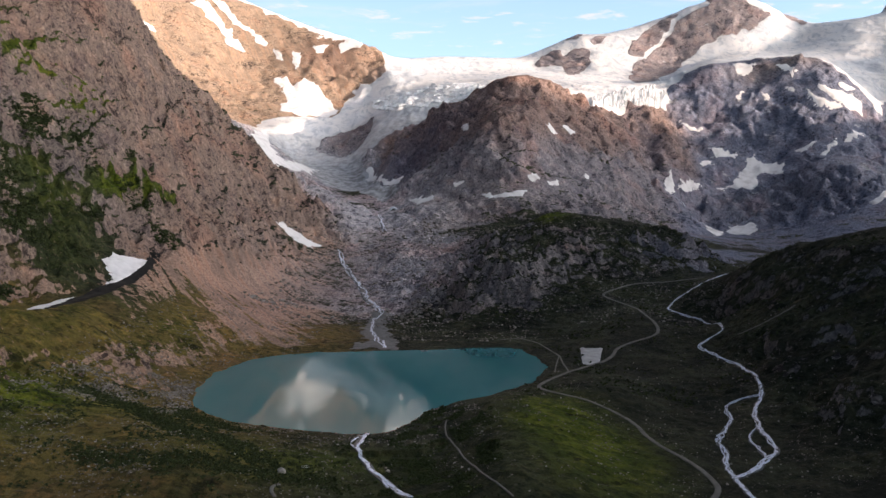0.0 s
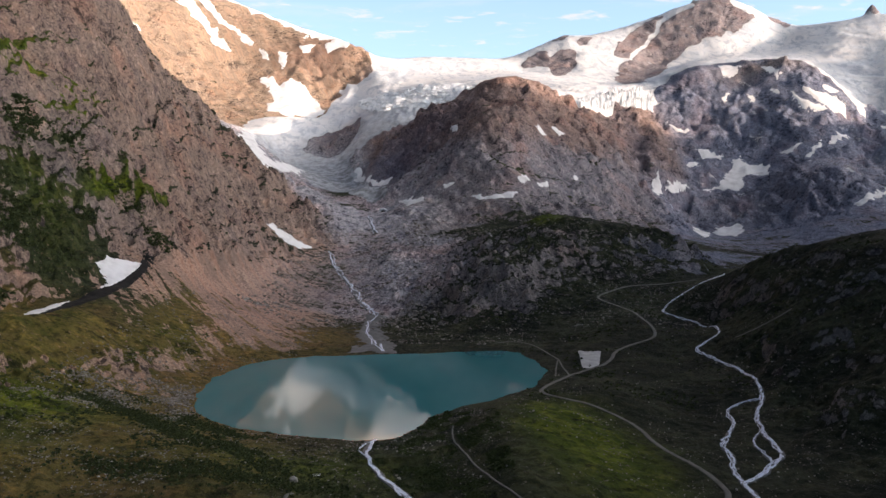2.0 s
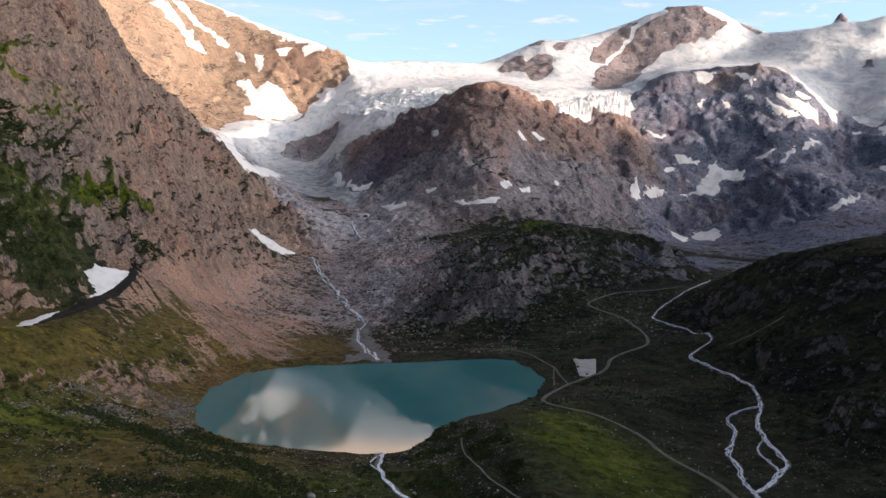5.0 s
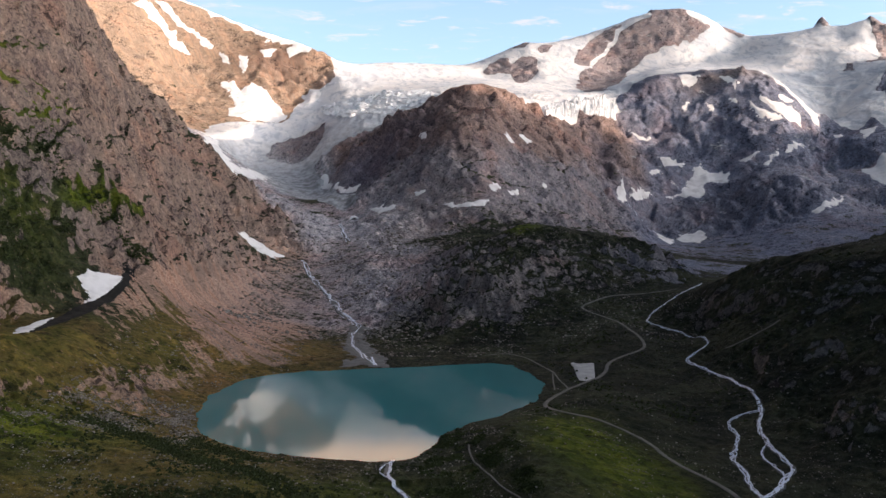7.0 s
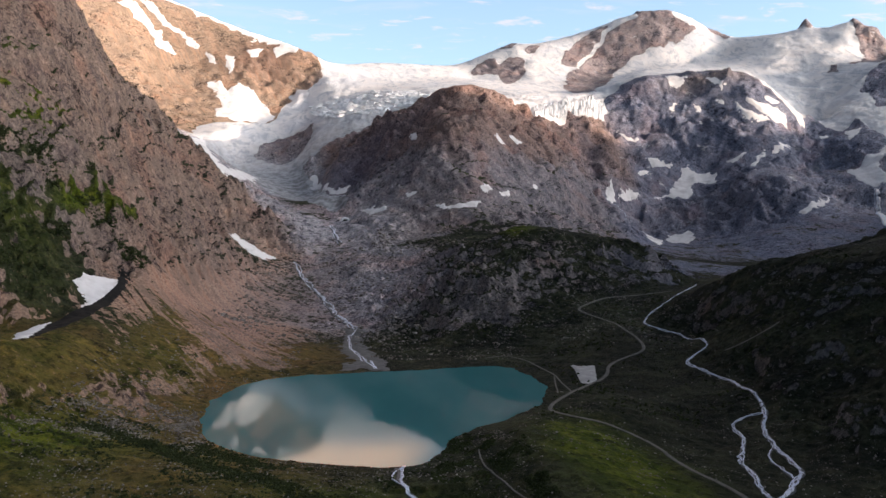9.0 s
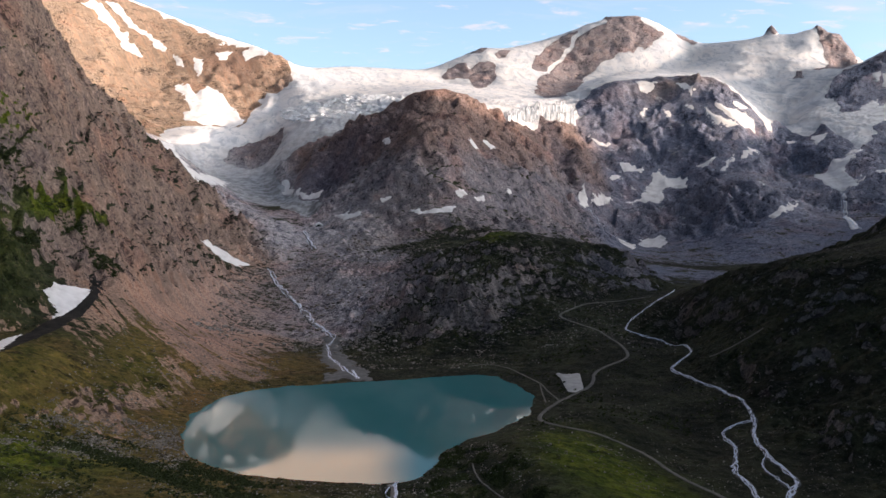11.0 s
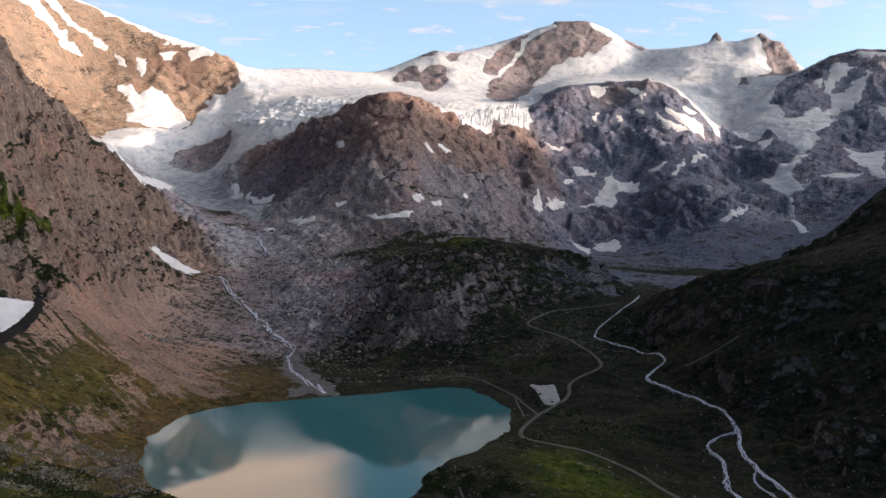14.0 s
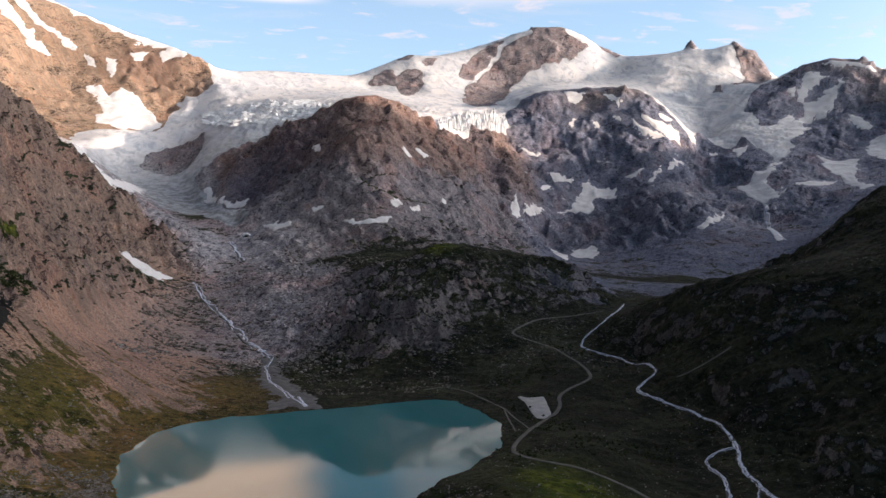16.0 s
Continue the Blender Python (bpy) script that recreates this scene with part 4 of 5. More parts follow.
# stone of another colour, and painted light and shade, within a landform: x, y, half widths, colour
# dome's left tint paints its shade; eastern tints brighten slopes short of light
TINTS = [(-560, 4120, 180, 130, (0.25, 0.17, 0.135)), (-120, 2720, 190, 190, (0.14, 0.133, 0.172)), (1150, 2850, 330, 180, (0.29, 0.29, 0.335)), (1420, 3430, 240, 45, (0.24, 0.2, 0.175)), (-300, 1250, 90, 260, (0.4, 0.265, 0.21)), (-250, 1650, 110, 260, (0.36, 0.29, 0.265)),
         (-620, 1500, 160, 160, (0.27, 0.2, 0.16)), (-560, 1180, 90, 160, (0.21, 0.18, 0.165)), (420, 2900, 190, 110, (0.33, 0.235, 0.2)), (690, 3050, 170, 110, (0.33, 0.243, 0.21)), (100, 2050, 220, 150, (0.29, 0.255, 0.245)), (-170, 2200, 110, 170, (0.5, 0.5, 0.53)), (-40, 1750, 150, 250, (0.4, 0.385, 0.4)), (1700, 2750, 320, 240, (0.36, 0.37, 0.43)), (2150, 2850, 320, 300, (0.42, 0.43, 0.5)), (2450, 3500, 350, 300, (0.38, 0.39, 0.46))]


def landform_fields():
    """Nearness to each landform, and the blended colour, turf, scree and lushness on the coarse lattice."""
    near = []
    wx, wy = LX + 25 * fbm(LX, LY, 120, 2, 80), LY + 25 * fbm(LX, LY, 120, 2, 84)
    for keys, *rest in FORMS.values():
        pts = np.concatenate([spread(p, 70) for n, p in LINES.items() if n.startswith(keys)])
        d = np.full(LX.shape, 1e9)
        for px, py, pz in pts:
            d = np.minimum(d, (wx - px) ** 2 + (wy - py) ** 2)
        near.append(np.sqrt(d))
    near = np.array(near)
    w = np.exp(-(near - near.min(0)) / 22)
    w /= w.sum(0)
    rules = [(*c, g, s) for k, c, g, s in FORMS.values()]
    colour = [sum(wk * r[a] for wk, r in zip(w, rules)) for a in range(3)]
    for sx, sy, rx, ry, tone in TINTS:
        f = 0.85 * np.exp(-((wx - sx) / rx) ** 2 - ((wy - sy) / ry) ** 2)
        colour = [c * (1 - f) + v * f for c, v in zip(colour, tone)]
    turf = sum(wk * r[3] for wk, r in zip(w, rules))
    scree = sum(wk * r[4] for wk, r in zip(w, rules))
    return near.argmin(0), colour, turf, scree


OWNER, COLOUR, TURF, SCREE = landform_fields()


def cover_at(x, y):
    """Turf, scree and lushness at points of the plan."""
    turf, scree, lush = sample(TURF, x, y), sample(SCREE, x, y), np.zeros(np.shape(x))
    wx, wy = x + 9 * fbm(x, y, 40, 3, 90), y + 14 * fbm(x, y, 60, 3, 94)
    for sx, sy, rx, ry, g, s, l in SPOTS:
        f = np.exp(-((wx - sx) / rx) ** 2 - ((wy - sy) / ry) ** 2)
        turf, scree, lush = turf + g * f, scree + s * f, lush + l * f
    return turf, scree, np.clip(lush, 0, 1)


def mesh_of(name, co, faces, material, attrs=(), smooth_shade=True):
    """A mesh object from arrays of points and of triangles or quads."""
    me = bpy.data.meshes.new(name)
    n = faces.shape[1]
    me.vertices.add(len(co))
    me.vertices.foreach_set("co", np.ascontiguousarray(co, dtype=np.float32).ravel())
    me.loops.add(len(faces) * n)
    me.loops.foreach_set("vertex_index", np.ascontiguousarray(faces, dtype=np.int32).ravel())
    me.polygons.add(len(faces))
    me.polygons.foreach_set("loop_start", np.arange(0, len(faces) * n, n, dtype=np.int32))
    me.polygons.foreach_set("use_smooth", np.full(len(faces), smooth_shade))
    for key, values in attrs:
        if values.ndim == 2:
            a = me.attributes.new(key, 'FLOAT_COLOR', 'POINT')
            a.data.foreach_set("color", np.concatenate([values, np.ones((len(values), 1))], 1).astype(np.float32).ravel())
        else:
            me.attributes.new(key, 'FLOAT', 'POINT').data.foreach_set("value", values.astype(np.float32))
    me.update()
    me.validate()
    me.materials.append(material)
    return new(name, me)


def lattice_faces(ny, nx):
    a = (np.arange(ny - 1)[:, None] * nx + np.arange(nx - 1)[None, :]).ravel()
    return np.stack([a, a + 1, a + nx + 1, a + nx], 1)


def along(line, step):
    """A softened line of points every step metres."""
    p = np.array(line, float)
    for k in range(2):
        q = np.empty((2 * len(p) - 2, 2))
        q[0::2], q[1::2] = p[:-1] * 0.75 + p[1:] * 0.25, p[:-1] * 0.25 + p[1:] * 0.75
        p = np.concatenate([p[:1], q, p[-1:]])
    d = np.concatenate([[0], np.cumsum(np.hypot(*np.diff(p, axis=0).T))])
    s = np.arange(0, d[-1], step)
    return np.stack([np.interp(s, d, p[:, 0]), np.interp(s, d, p[:, 1])], 1), s


# the land, finer towards the valley; each landform is an object
ROWS_N, COLS_N = 1080, 800
line_y = 425 * (4960 / 425) ** np.linspace(0, 1, ROWS_N)
sheet_y, sheet_x = np.meshgrid(line_y, np.linspace(-0.64, 1.0, COLS_N), indexing='ij')
sheet_x = sheet_x * (sheet_y + 90) + 10 * fbm(sheet_x * 400, sheet_y, 200, 1, 3)
sheet_z = height(sheet_x, sheet_y)
points = np.stack([sheet_x, sheet_y, sheet_z], -1).reshape(-1, 3)
flat_x, flat_y = points[:, 0], points[:, 1]
quads = lattice_faces(ROWS_N, COLS_N)
mid_x, mid_y = points[quads].mean(1)[:, 0], points[quads].mean(1)[:, 1]
face_owner = OWNER[np.clip(np.rint((mid_y - Y0) / CELL).astype(int), 0, OWNER.shape[0] - 1), np.clip(np.rint((mid_x - X0) / CELL).astype(int), 0, OWNER.shape[1] - 1)]
face_owner = np.where(is_ice(mid_x, mid_y), len(FORMS), face_owner)
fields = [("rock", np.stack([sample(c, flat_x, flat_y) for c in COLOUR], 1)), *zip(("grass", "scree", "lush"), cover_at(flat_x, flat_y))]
grime = smooth(3650, 3000, flat_y) * (flat_x < 300) * 0.95
tongue_edge = np.clip(1 - 1.6 * np.abs(sample(ICE, flat_x, flat_y) - 0.5), 0, 1) * 0.25
ice_now = blur(is_ice(sheet_x, sheet_y).astype(float), 1).ravel()
specks = 0.25 * smooth(2500, 2900, flat_y) * smooth(500, 900, flat_x) + 0.1 * smooth(2000, 2600, flat_y)
fields.append(("ice", np.maximum(ice_now, specks)))
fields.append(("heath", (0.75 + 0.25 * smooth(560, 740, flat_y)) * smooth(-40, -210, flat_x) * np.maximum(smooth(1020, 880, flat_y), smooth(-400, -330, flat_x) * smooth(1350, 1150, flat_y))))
fields.append(("grime", np.clip(grime + tongue_edge, 0, 1)))
NAMES = {
    'left_mountain': ("mountain", "steep brown rock mountainside with patches of green turf"),
    'sunlit_mountain': ("mountain", "bare tan mountain ridge glowing in low sunlight"),
    'summit': ("mountain", "high snowy summit ridge with bare rock faces"),
    'dome': ("mountain", "rounded brown rock dome below the glacier"),
    'dome_low': ("rock_slope", "grey rock slope with turf and small snow patches"),
    'massif': ("mountain", "dark grey rock massif streaked with old snow"),
    'moraine': ("moraine", "pinkish scree moraine slope falling to the lake"),
    'step': ("rock_step", "grey ice-worn rock step below the glacier tongue"),
    'knoll': ("hill", "rocky knoll with dark turf and grey slabs"),
    'right_hill': ("hill", "dark grassy hillside with rock outcrops in shade"),
    'mound': ("grassy_mound", "green grassy mound beside the lake outlet"),
    'valley': ("ground", "dark turf valley floor strewn with stones"),
}
# turf slopes and scree aprons are parts of their landform
PIECES = ("turf_slope", "scree_apron", "rock_face")
mid_turf, mid_scree, mid_lush = cover_at(mid_x, mid_y)
main_piece = np.where(mid_scree > 0.55, 2, np.where(mid_turf > 0.55, 1, 0))
grassy = np.array([c[2] > 0.55 for c in FORMS.values()] + [False])[face_owner]
stony = np.array([c[3] > 0.5 for c in FORMS.values()] + [False])[face_owner]
face_piece = np.where((main_piece == 1) & ~grassy, 1, np.where((main_piece == 2) & ~stony, 2, 0))
face_piece = np.where((face_piece == 0) & ~stony & (sample(STEEP, mid_x, mid_y) > 0.8), 3, face_piece)
# one part for each stretch that hangs together
stretch = np.where(face_piece > 0, np.arange(len(quads)), -1).reshape(ROWS_N - 1, COLS_N - 1)
kind_of = (face_piece * 50 + face_owner).reshape(stretch.shape)
same_row, same_col = kind_of[1:] == kind_of[:-1], kind_of[:, 1:] == kind_of[:, :-1]
for turn in range(160):
    for a, b, alike in ((stretch[1:], stretch[:-1], same_row), (stretch[:, 1:], stretch[:, :-1], same_col)):
        np.minimum(a, b.copy(), out=a, where=alike)
        np.minimum(b, a.copy(), out=b, where=alike)
stretch = stretch.ravel()
ids, counts = np.unique(stretch, return_counts=True)
face_piece = np.where(np.isin(stretch, ids[(counts > 300) & (ids >= 0)]), face_piece, 0)
for index, key in enumerate([*FORMS, 'ice']):
    own = quads[(face_owner == index) & ((face_piece == 0) | (key in ('valley', 'ice')))]
    used, again = np.unique(own, return_inverse=True)
    keep = [(n, v[used]) for n, v in fields]
    if key == 'ice':
        tagged(mesh_of("glacier", points[used], again.reshape(-1, 4), LAND, keep), "white crevassed glacier with a grey dirty tongue", "glacier")
    else:
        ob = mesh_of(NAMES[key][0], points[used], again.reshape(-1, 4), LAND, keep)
        tagged(ob, NAMES[key][1], NAMES[key][0].split("_")[-1], kind="structure" if key == 'valley' else "")
        for name, piece in zip(PIECES, (1, 2, 3)):
            mask = (face_owner == index) & (face_piece == piece)
            for one in np.unique(stretch[mask]) if key != 'valley' else ():
                part_faces = quads[mask & (stretch == one)]
                used, again = np.unique(part_faces, return_inverse=True)
                mesh_of(name, points[used], again.reshape(-1, 4), LAND, [(n, v[used]) for n, v in fields]).parent = ob

# ice cliff: upright seracs along the hanging edge of the glacier
glacier = bpy.data.objects["glacier"]
ICE_EDGE = [(560, 3030), (602, 3110), (690, 3170), (780, 3200), (870, 3255), (915, 3310)]
SERACS = []
for shape in range(6):
    r = random.Random(shape)
    bm = bmesh.new()
    bmesh.ops.create_cube(bm, size=1.0)
    bmesh.ops.subdivide_edges(bm, edges=bm.edges[:], cuts=2)
    for v in bm.verts:
        up = v.co.z + 0.5
        v.co.x = v.co.x * (1.1 - 0.5 * up) + r.uniform(-0.12, 0.12)
        v.co.y = v.co.y * (1.2 - 0.6 * up) + r.uniform(-0.12, 0.12)
        v.co.z += r.uniform(-0.1, 0.1)
    me = bpy.data.meshes.new("serac")
    bm.to_mesh(me)
    bm.free()
    me.materials.append(ICE_MAT)
    SERACS.append(me)
edge_line, edge_s = along(ICE_EDGE, 7.0)
for k, (x, y) in enumerate(edge_line):
    r = random.Random(k)
    for depth in (0, 14):
        px, py = x + r.uniform(-3, 3) - depth * 0.5, y + depth + r.uniform(-4, 4)
        tall = r.uniform(26, 44)
        ob = new("serac", SERACS[r.randrange(6)])
        ob.parent = glacier
        ob.matrix_world = pose(px, py, float(height(np.array([px]), np.array([py]))[0]) + tall * 0.3, 0, 0, r.uniform(-25, 25)) @ Matrix.Diagonal((r.uniform(7, 12), r.uniform(8, 14), tall, 1))

# icefall: rows of leaning ice blocks across the steep ice
row_line, row_s = along([(-200, 3420), (-60, 3390), (80, 3400), (190, 3330), (280, 3230)], 25.0)
for k, (x, y) in enumerate(row_line):
    r = random.Random(900 + k)
    for depth in range(0, 390, 30):
        px, py = x + r.uniform(-9, 9) - 0.35 * depth, y + depth + r.uniform(-9, 9)
        tall = r.uniform(7, 15)
        if is_ice(np.array([px]), np.array([py]))[0]:
            ob = new("serac", SERACS[r.randrange(6)])
            ob.parent = glacier
            ob.matrix_world = pose(px, py, float(height(np.array([px]), np.array([py]))[0]) + tall * 0.22, r.uniform(-12, 12), r.uniform(-8, 8), r.uniform(-35, 10)) @ Matrix.Diagonal((r.uniform(18, 42), r.uniform(6, 11), tall, 1))



def ice_cave(x, y, radius):
    """A round ice arch over a mouth painted black at the glacier's snout."""
    z = float(height(np.array([x]), np.array([y]))[0])
    base = new("ice_cave")
    base.matrix_world = pose(x, y, z - 1.0, 0, 0, 12)
    r = random.Random(4)
    bm = bmesh.new()
    rings = []
    for i in range(15):
        a = math.pi * i / 14
        bulge = r.uniform(0.85, 1.2)
        rings.append([bm.verts.new((math.cos(a) * radius * (1 + 0.42 * bulge * math.cos(b)), radius * 0.5 * bulge * math.sin(b), math.sin(a) * radius * 0.8 * (1 + 0.42 * bulge * math.cos(b)))) for b in [2 * math.pi * j / 10 for j in range(10)]])
    for one, two in zip(rings[:-1], rings[1:]):
        for j in range(10):
            bm.faces.new((one[j], one[(j + 1) % 10], two[(j + 1) % 10], two[j]))
    me = bpy.data.meshes.new("ice_arch")
    bm.to_mesh(me)
    bm.free()
    me.materials.append(ICE_MAT)
    new("ice_arch", me).parent = base
    bm = bmesh.new()
    bmesh.ops.create_uvsphere(bm, u_segments=16, v_segments=10, radius=1.0)
    for v in bm.verts:
        v.co = Vector((v.co.x * radius * 0.95, v.co.y * radius * 0.45 + radius * 0.2, max(v.co.z, -0.2) * radius * 0.75))
    me = bpy.data.meshes.new("dark_mouth")
    bm.to_mesh(me)
    bm.free()
    # near-black solid stands in for the shade inside the cave
    me.materials.append(NEAR_BLACK)
    new("dark_mouth", me).parent = base
    tagged(base, "dark meltwater cave under a grey ice arch at the glacier tongue", "ice cave")


ice_cave(-140, 2275, 9.0)
# the land around and behind, and the ridge in the west that shades the valley
ring_x, ring_y = np.meshgrid(np.arange(-4800, 5400, 75.0), np.arange(-4500, 4900, 75.0))
ring_z = sample(RELIEF, ring_x, ring_y) - 45
ahead = smooth(-200, 250, ring_y)
ring_z = ring_z * ahead + (1 - ahead) * (np.minimum(np.abs(ring_x - 100) * 0.45, 900) - 60) + 40 * fbm(ring_x, ring_y, 600, 3, 5)
crest = np.interp(ring_y, [-4500, -1770, 30, 730, 1430, 2030, 2330, 2530, 2730], [1550, 1800, 1800, 1650, 1350, 1045, 1015, 850, 300])
west = crest - 0.9 * np.abs(ring_x - 3600 - 100 * np.sin(ring_y / 500)) + 45 * ridged(ring_x, ring_y, 500, 4, 9)
ring_z = np.maximum(ring_z, west)
ring = np.stack([ring_x, ring_y, ring_z], -1).reshape(-1, 3)
faces = lattice_faces(*ring_x.shape)
centre = ring[faces].mean(1)
faces = faces[~((centre[:, 1] > 480) & (centre[:, 1] < 4800) & (centre[:, 0] > -0.62 * centre[:, 1]) & (centre[:, 0] < 0.96 * centre[:, 1]))]
used, again = np.unique(faces, return_inverse=True)
rx, ry = ring[used, 0], ring[used, 1]
ring_fields = [("rock", np.tile((0.19, 0.17, 0.15), (len(used), 1))), ("grass", np.full(len(used), 0.35)), ("scree", np.full(len(used), 0.2)), ("lush", np.zeros(len(used))), ("heath", np.zeros(len(used)))]
tagged(mesh_of("backdrop", ring[used], again.reshape(-1, 4), LAND, ring_fields), "mountain land that closes the valley around", "land", kind="structure")


# ---- water ----
def lake():
    out = []
    for a, b in zip(SHORE, SHORE[1:] + SHORE[:1]):
        out += [(a[0] + (b[0] - a[0]) * k / 4, a[1] + (b[1] - a[1]) * k / 4) for k in range(4)]
    c = np.mean(out, 0)
    co = [(c[0], c[1], 0.0)]
    for f in (0.5, 1.0, 1.07):
        co += [(c[0] + (x - c[0]) * f, c[1] + (y - c[1]) * f, 0.0) for x, y in out]
    n = len(out)
    me = bpy.data.meshes.new("lake")
    faces = [(0, 1 + k, 1 + (k + 1) % n) for k in range(n)]
    for r in (0, 1):
        faces += [(1 + r * n + k, 1 + (r + 1) * n + k, 1 + (r + 1) * n + (k + 1) % n, 1 + r * n + (k + 1) % n) for k in range(n)]
    me.from_pydata(co, [], faces)
    me.materials.append(LAKE_MAT)
    tagged(new("lake", me), "still turquoise glacial lake mirroring sky and mountains", "lake", kind="structure")


lake()


def ribbon(name, line, width, lift, material, step=2.0, ragged=0.0, wander=0.0, seed=0, deep=1.6, taper=1.0):
    """A strip that lies on the land, crowned in the middle, with sides that go into the ground."""
    p, s = along(line, step)
    t = np.gradient(p, axis=0)
    t /= np.hypot(t[:, 0], t[:, 1])[:, None] + 1e-9
    n = np.stack([-t[:, 1], t[:, 0]], 1)
    p = p + n * (wander * fbm(s, 0 * s + seed * 3.1, max(14.0, 4.5 * float(np.max(width))) if wander < 3 else 10.0 * wander, 3, seed))[:, None]
    width = width * np.linspace(taper, 1.0, len(s))
    left = width * 0.5 * (1 + ragged * fbm(s, 0 * s + 50 + seed, 9, 3, seed + 4))
    right = width * 0.5 * (1 + ragged * fbm(s, 0 * s + 90 + seed, 9, 3, seed + 9))
    offs = [-left, -left, -left * 0.5, 0 * left, right * 0.5, right, right]
    co = np.empty((len(p), 7, 3))
    for k, o in enumerate(offs):
        q = p + n * o[:, None]
        co[:, k, 0], co[:, k, 1] = q[:, 0], q[:, 1]
        co[:, k, 2] = height(q[:, 0], q[:, 1]) + lift - (deep if k in (0, 6) else 0.0)
    mid = co[:, 1:6, 2].mean(1)
    co[:, 1:6, 2] = 0.5 * co[:, 1:6, 2] + 0.5 * mid[:, None]
    return mesh_of(name, co.reshape(-1, 3), lattice_faces(len(p), 7), material)


WIDTHS = {'river': (4.6, "braided white-water river"), 'river_branch': (4.1, "side arm of white-water river"), 'river_loop': (3.4, "side loop of white-water river"), 'outlet_stream': (7.0, "white-water outlet stream from the lake"),
          'gorge_stream': (12.0, "white stream down the scree from the glacier"), 'delta_stream': (8.0, "shallow stream over the silt delta"), 'waterfall': (12.0, "white waterfall on grey rock step"), 'snowmelt_stream': (4.0, "thin white snowmelt stream on rock"), 'east_stream': (26.0, "white snow-filled gully stream")}
for k, (key, (w, label)) in enumerate(WIDTHS.items()):
    name = "waterfall" if key == 'waterfall' else "river" if key.startswith('river') else "stream"
    bed = tagged(ribbon(name, STREAMS[key], w, 0.6, SNOW_MAT if key == 'east_stream' else WATER_BED, 2.0, 0.25, 1.5, k + 1, 1.6, 0.45), label, name, kind="structure")
    for strand in range(3 if w > 4 else 2):
        foam = ribbon("rapids", STREAMS[key], min(w * (0.4, 0.3, 0.22)[strand], (4.6, 3.2, 2.4)[strand]), 0.75 + 0.06 * strand, STREAM_MAT, 1.5, 0.5, w * (0.45, 0.7, 0.85)[strand], 40 + 7 * k + strand * 3, 1.6, 0.45)
        foam.parent = bed
PATHS = {'road': ("road", 4.3, "narrow pale gravel road winding through the valley"), 'mound_path': ("footpath", 1.3, "narrow worn footpath over the grassy mound"), 'shore_path': ("footpath", 2.0, "pale footpath along the lake shore"),
         'shore_path_b': ("footpath", 1.6, "short pale footpath down to the shore"), 'hill_track': ("footpath", 3.0, "grey stony track across the dark hillside"), 'meadow_track': ("footpath", 2.4, "curved gravel track in the meadow")}
for k, (key, (name, w, label)) in enumerate(PATHS.items()):
    tagged(ribbon(name, TRACKS[key], w, 0.35, GRAVEL, 2.0, 0.12, 0.3, k + 20, 1.0), label, name, kind="structure")


def patch(name, outline, material, thick, cell, label, category, seed=0, ragged=1.0, kind="", group=""):
    """A sheet of snow or gravel that lies on the land, thick in the middle and thin at its uneven edge."""
    p = np.array(outline, float)
    lo, hi = p.min(0) - 3 * cell, p.max(0) + 3 * cell
    nx, ny = [int(min(120, max(8, v))) for v in (hi - lo) / cell]
    x, y = np.meshgrid(np.linspace(lo[0], hi[0], nx), np.linspace(lo[1], hi[1], ny))
    size = ragged * min(hi - lo) * 0.13
    wx, wy = x + size * fbm(x, y, size * 3 + 3, 5, seed, 0.6), y + size * fbm(x, y, size * 3 + 3, 5, seed + 5, 0.6)
    ring_line = [tuple(v) for v in outline]
    d = off_line(ring_line + ring_line[:1], wx, wy)
    d = np.where(inside(ring_line, wx, wy), d, -d)
    z = height(x, y) + np.where(d > 0, thick * (1 - np.exp(-d / (2.5 * thick))) + 0.25, 0.5 * d / cell * thick + 0.25)
    faces = lattice_faces(ny, nx)
    faces = faces[d.ravel()[faces].max(1) > -1.5 * cell]
    used, again = np.unique(faces, return_inverse=True)
    co = np.stack([x, y, z], -1).reshape(-1, 3)[used]
    return tagged(mesh_of(name, co, again.reshape(-1, 4), material), label, category, group, kind)


SNOW_LABELS = {'hollow': "white snow patch lying in the hollow behind the moraine", 'hollow_strip': "thin strip of old snow in the moraine hollow", 'slope': "tongue of old snow at the foot of the mountain slope", 'cirque': "large snowfield in a dark rock cirque",
               'band': "long thin band of snow on a rock ledge", 'f1': "long snow gully on the sunlit ridge", 'f2': "narrow snow gully on the sunlit ridge", 'f3': "sunlit snowfield beside the glacier"}
for k, (key, outline) in enumerate(SNOW.items()):
    span = np.ptp(np.array(outline), axis=0)
    far_off = np.mean(outline, 0)[1]
    cell = max(1.2, 0.0014 * far_off, max(span) / 145)
    patch("snow_patch", outline, SNOW_MAT, 1.2 if far_off < 1500 else 2.2, cell, SNOW_LABELS.get(key, "small patch of old snow on grey rock" if far_off < 3000 else "streak of old snow on a high rock face"), "snow patch", k * 3, 0.6, group="snow patches on the mountains")
patch("gravel_lot", LOT, LOT_MAT, 0.35, 1.0, "pale gravel parking place beside the road", "parking lot", 7, 0.12, kind="structure")
# near-black strip laid along the inner edge of the moraine crest
BAND = [(-440, 1217), (-429, 1183), (-423, 1138), (-424, 1097), (-430, 1054), (-438, 996), (-447, 955), (-438, 877), (-422, 847), (-428, 928), (-418, 998), (-414, 1060), (-412, 1121), (-418, 1180), (-430, 1225)]
patch("dark_band", BAND, NEAR_BLACK, 0.6, 2.0, "near-black band along the moraine crest", "soil", 11, 0.3, kind="structure")
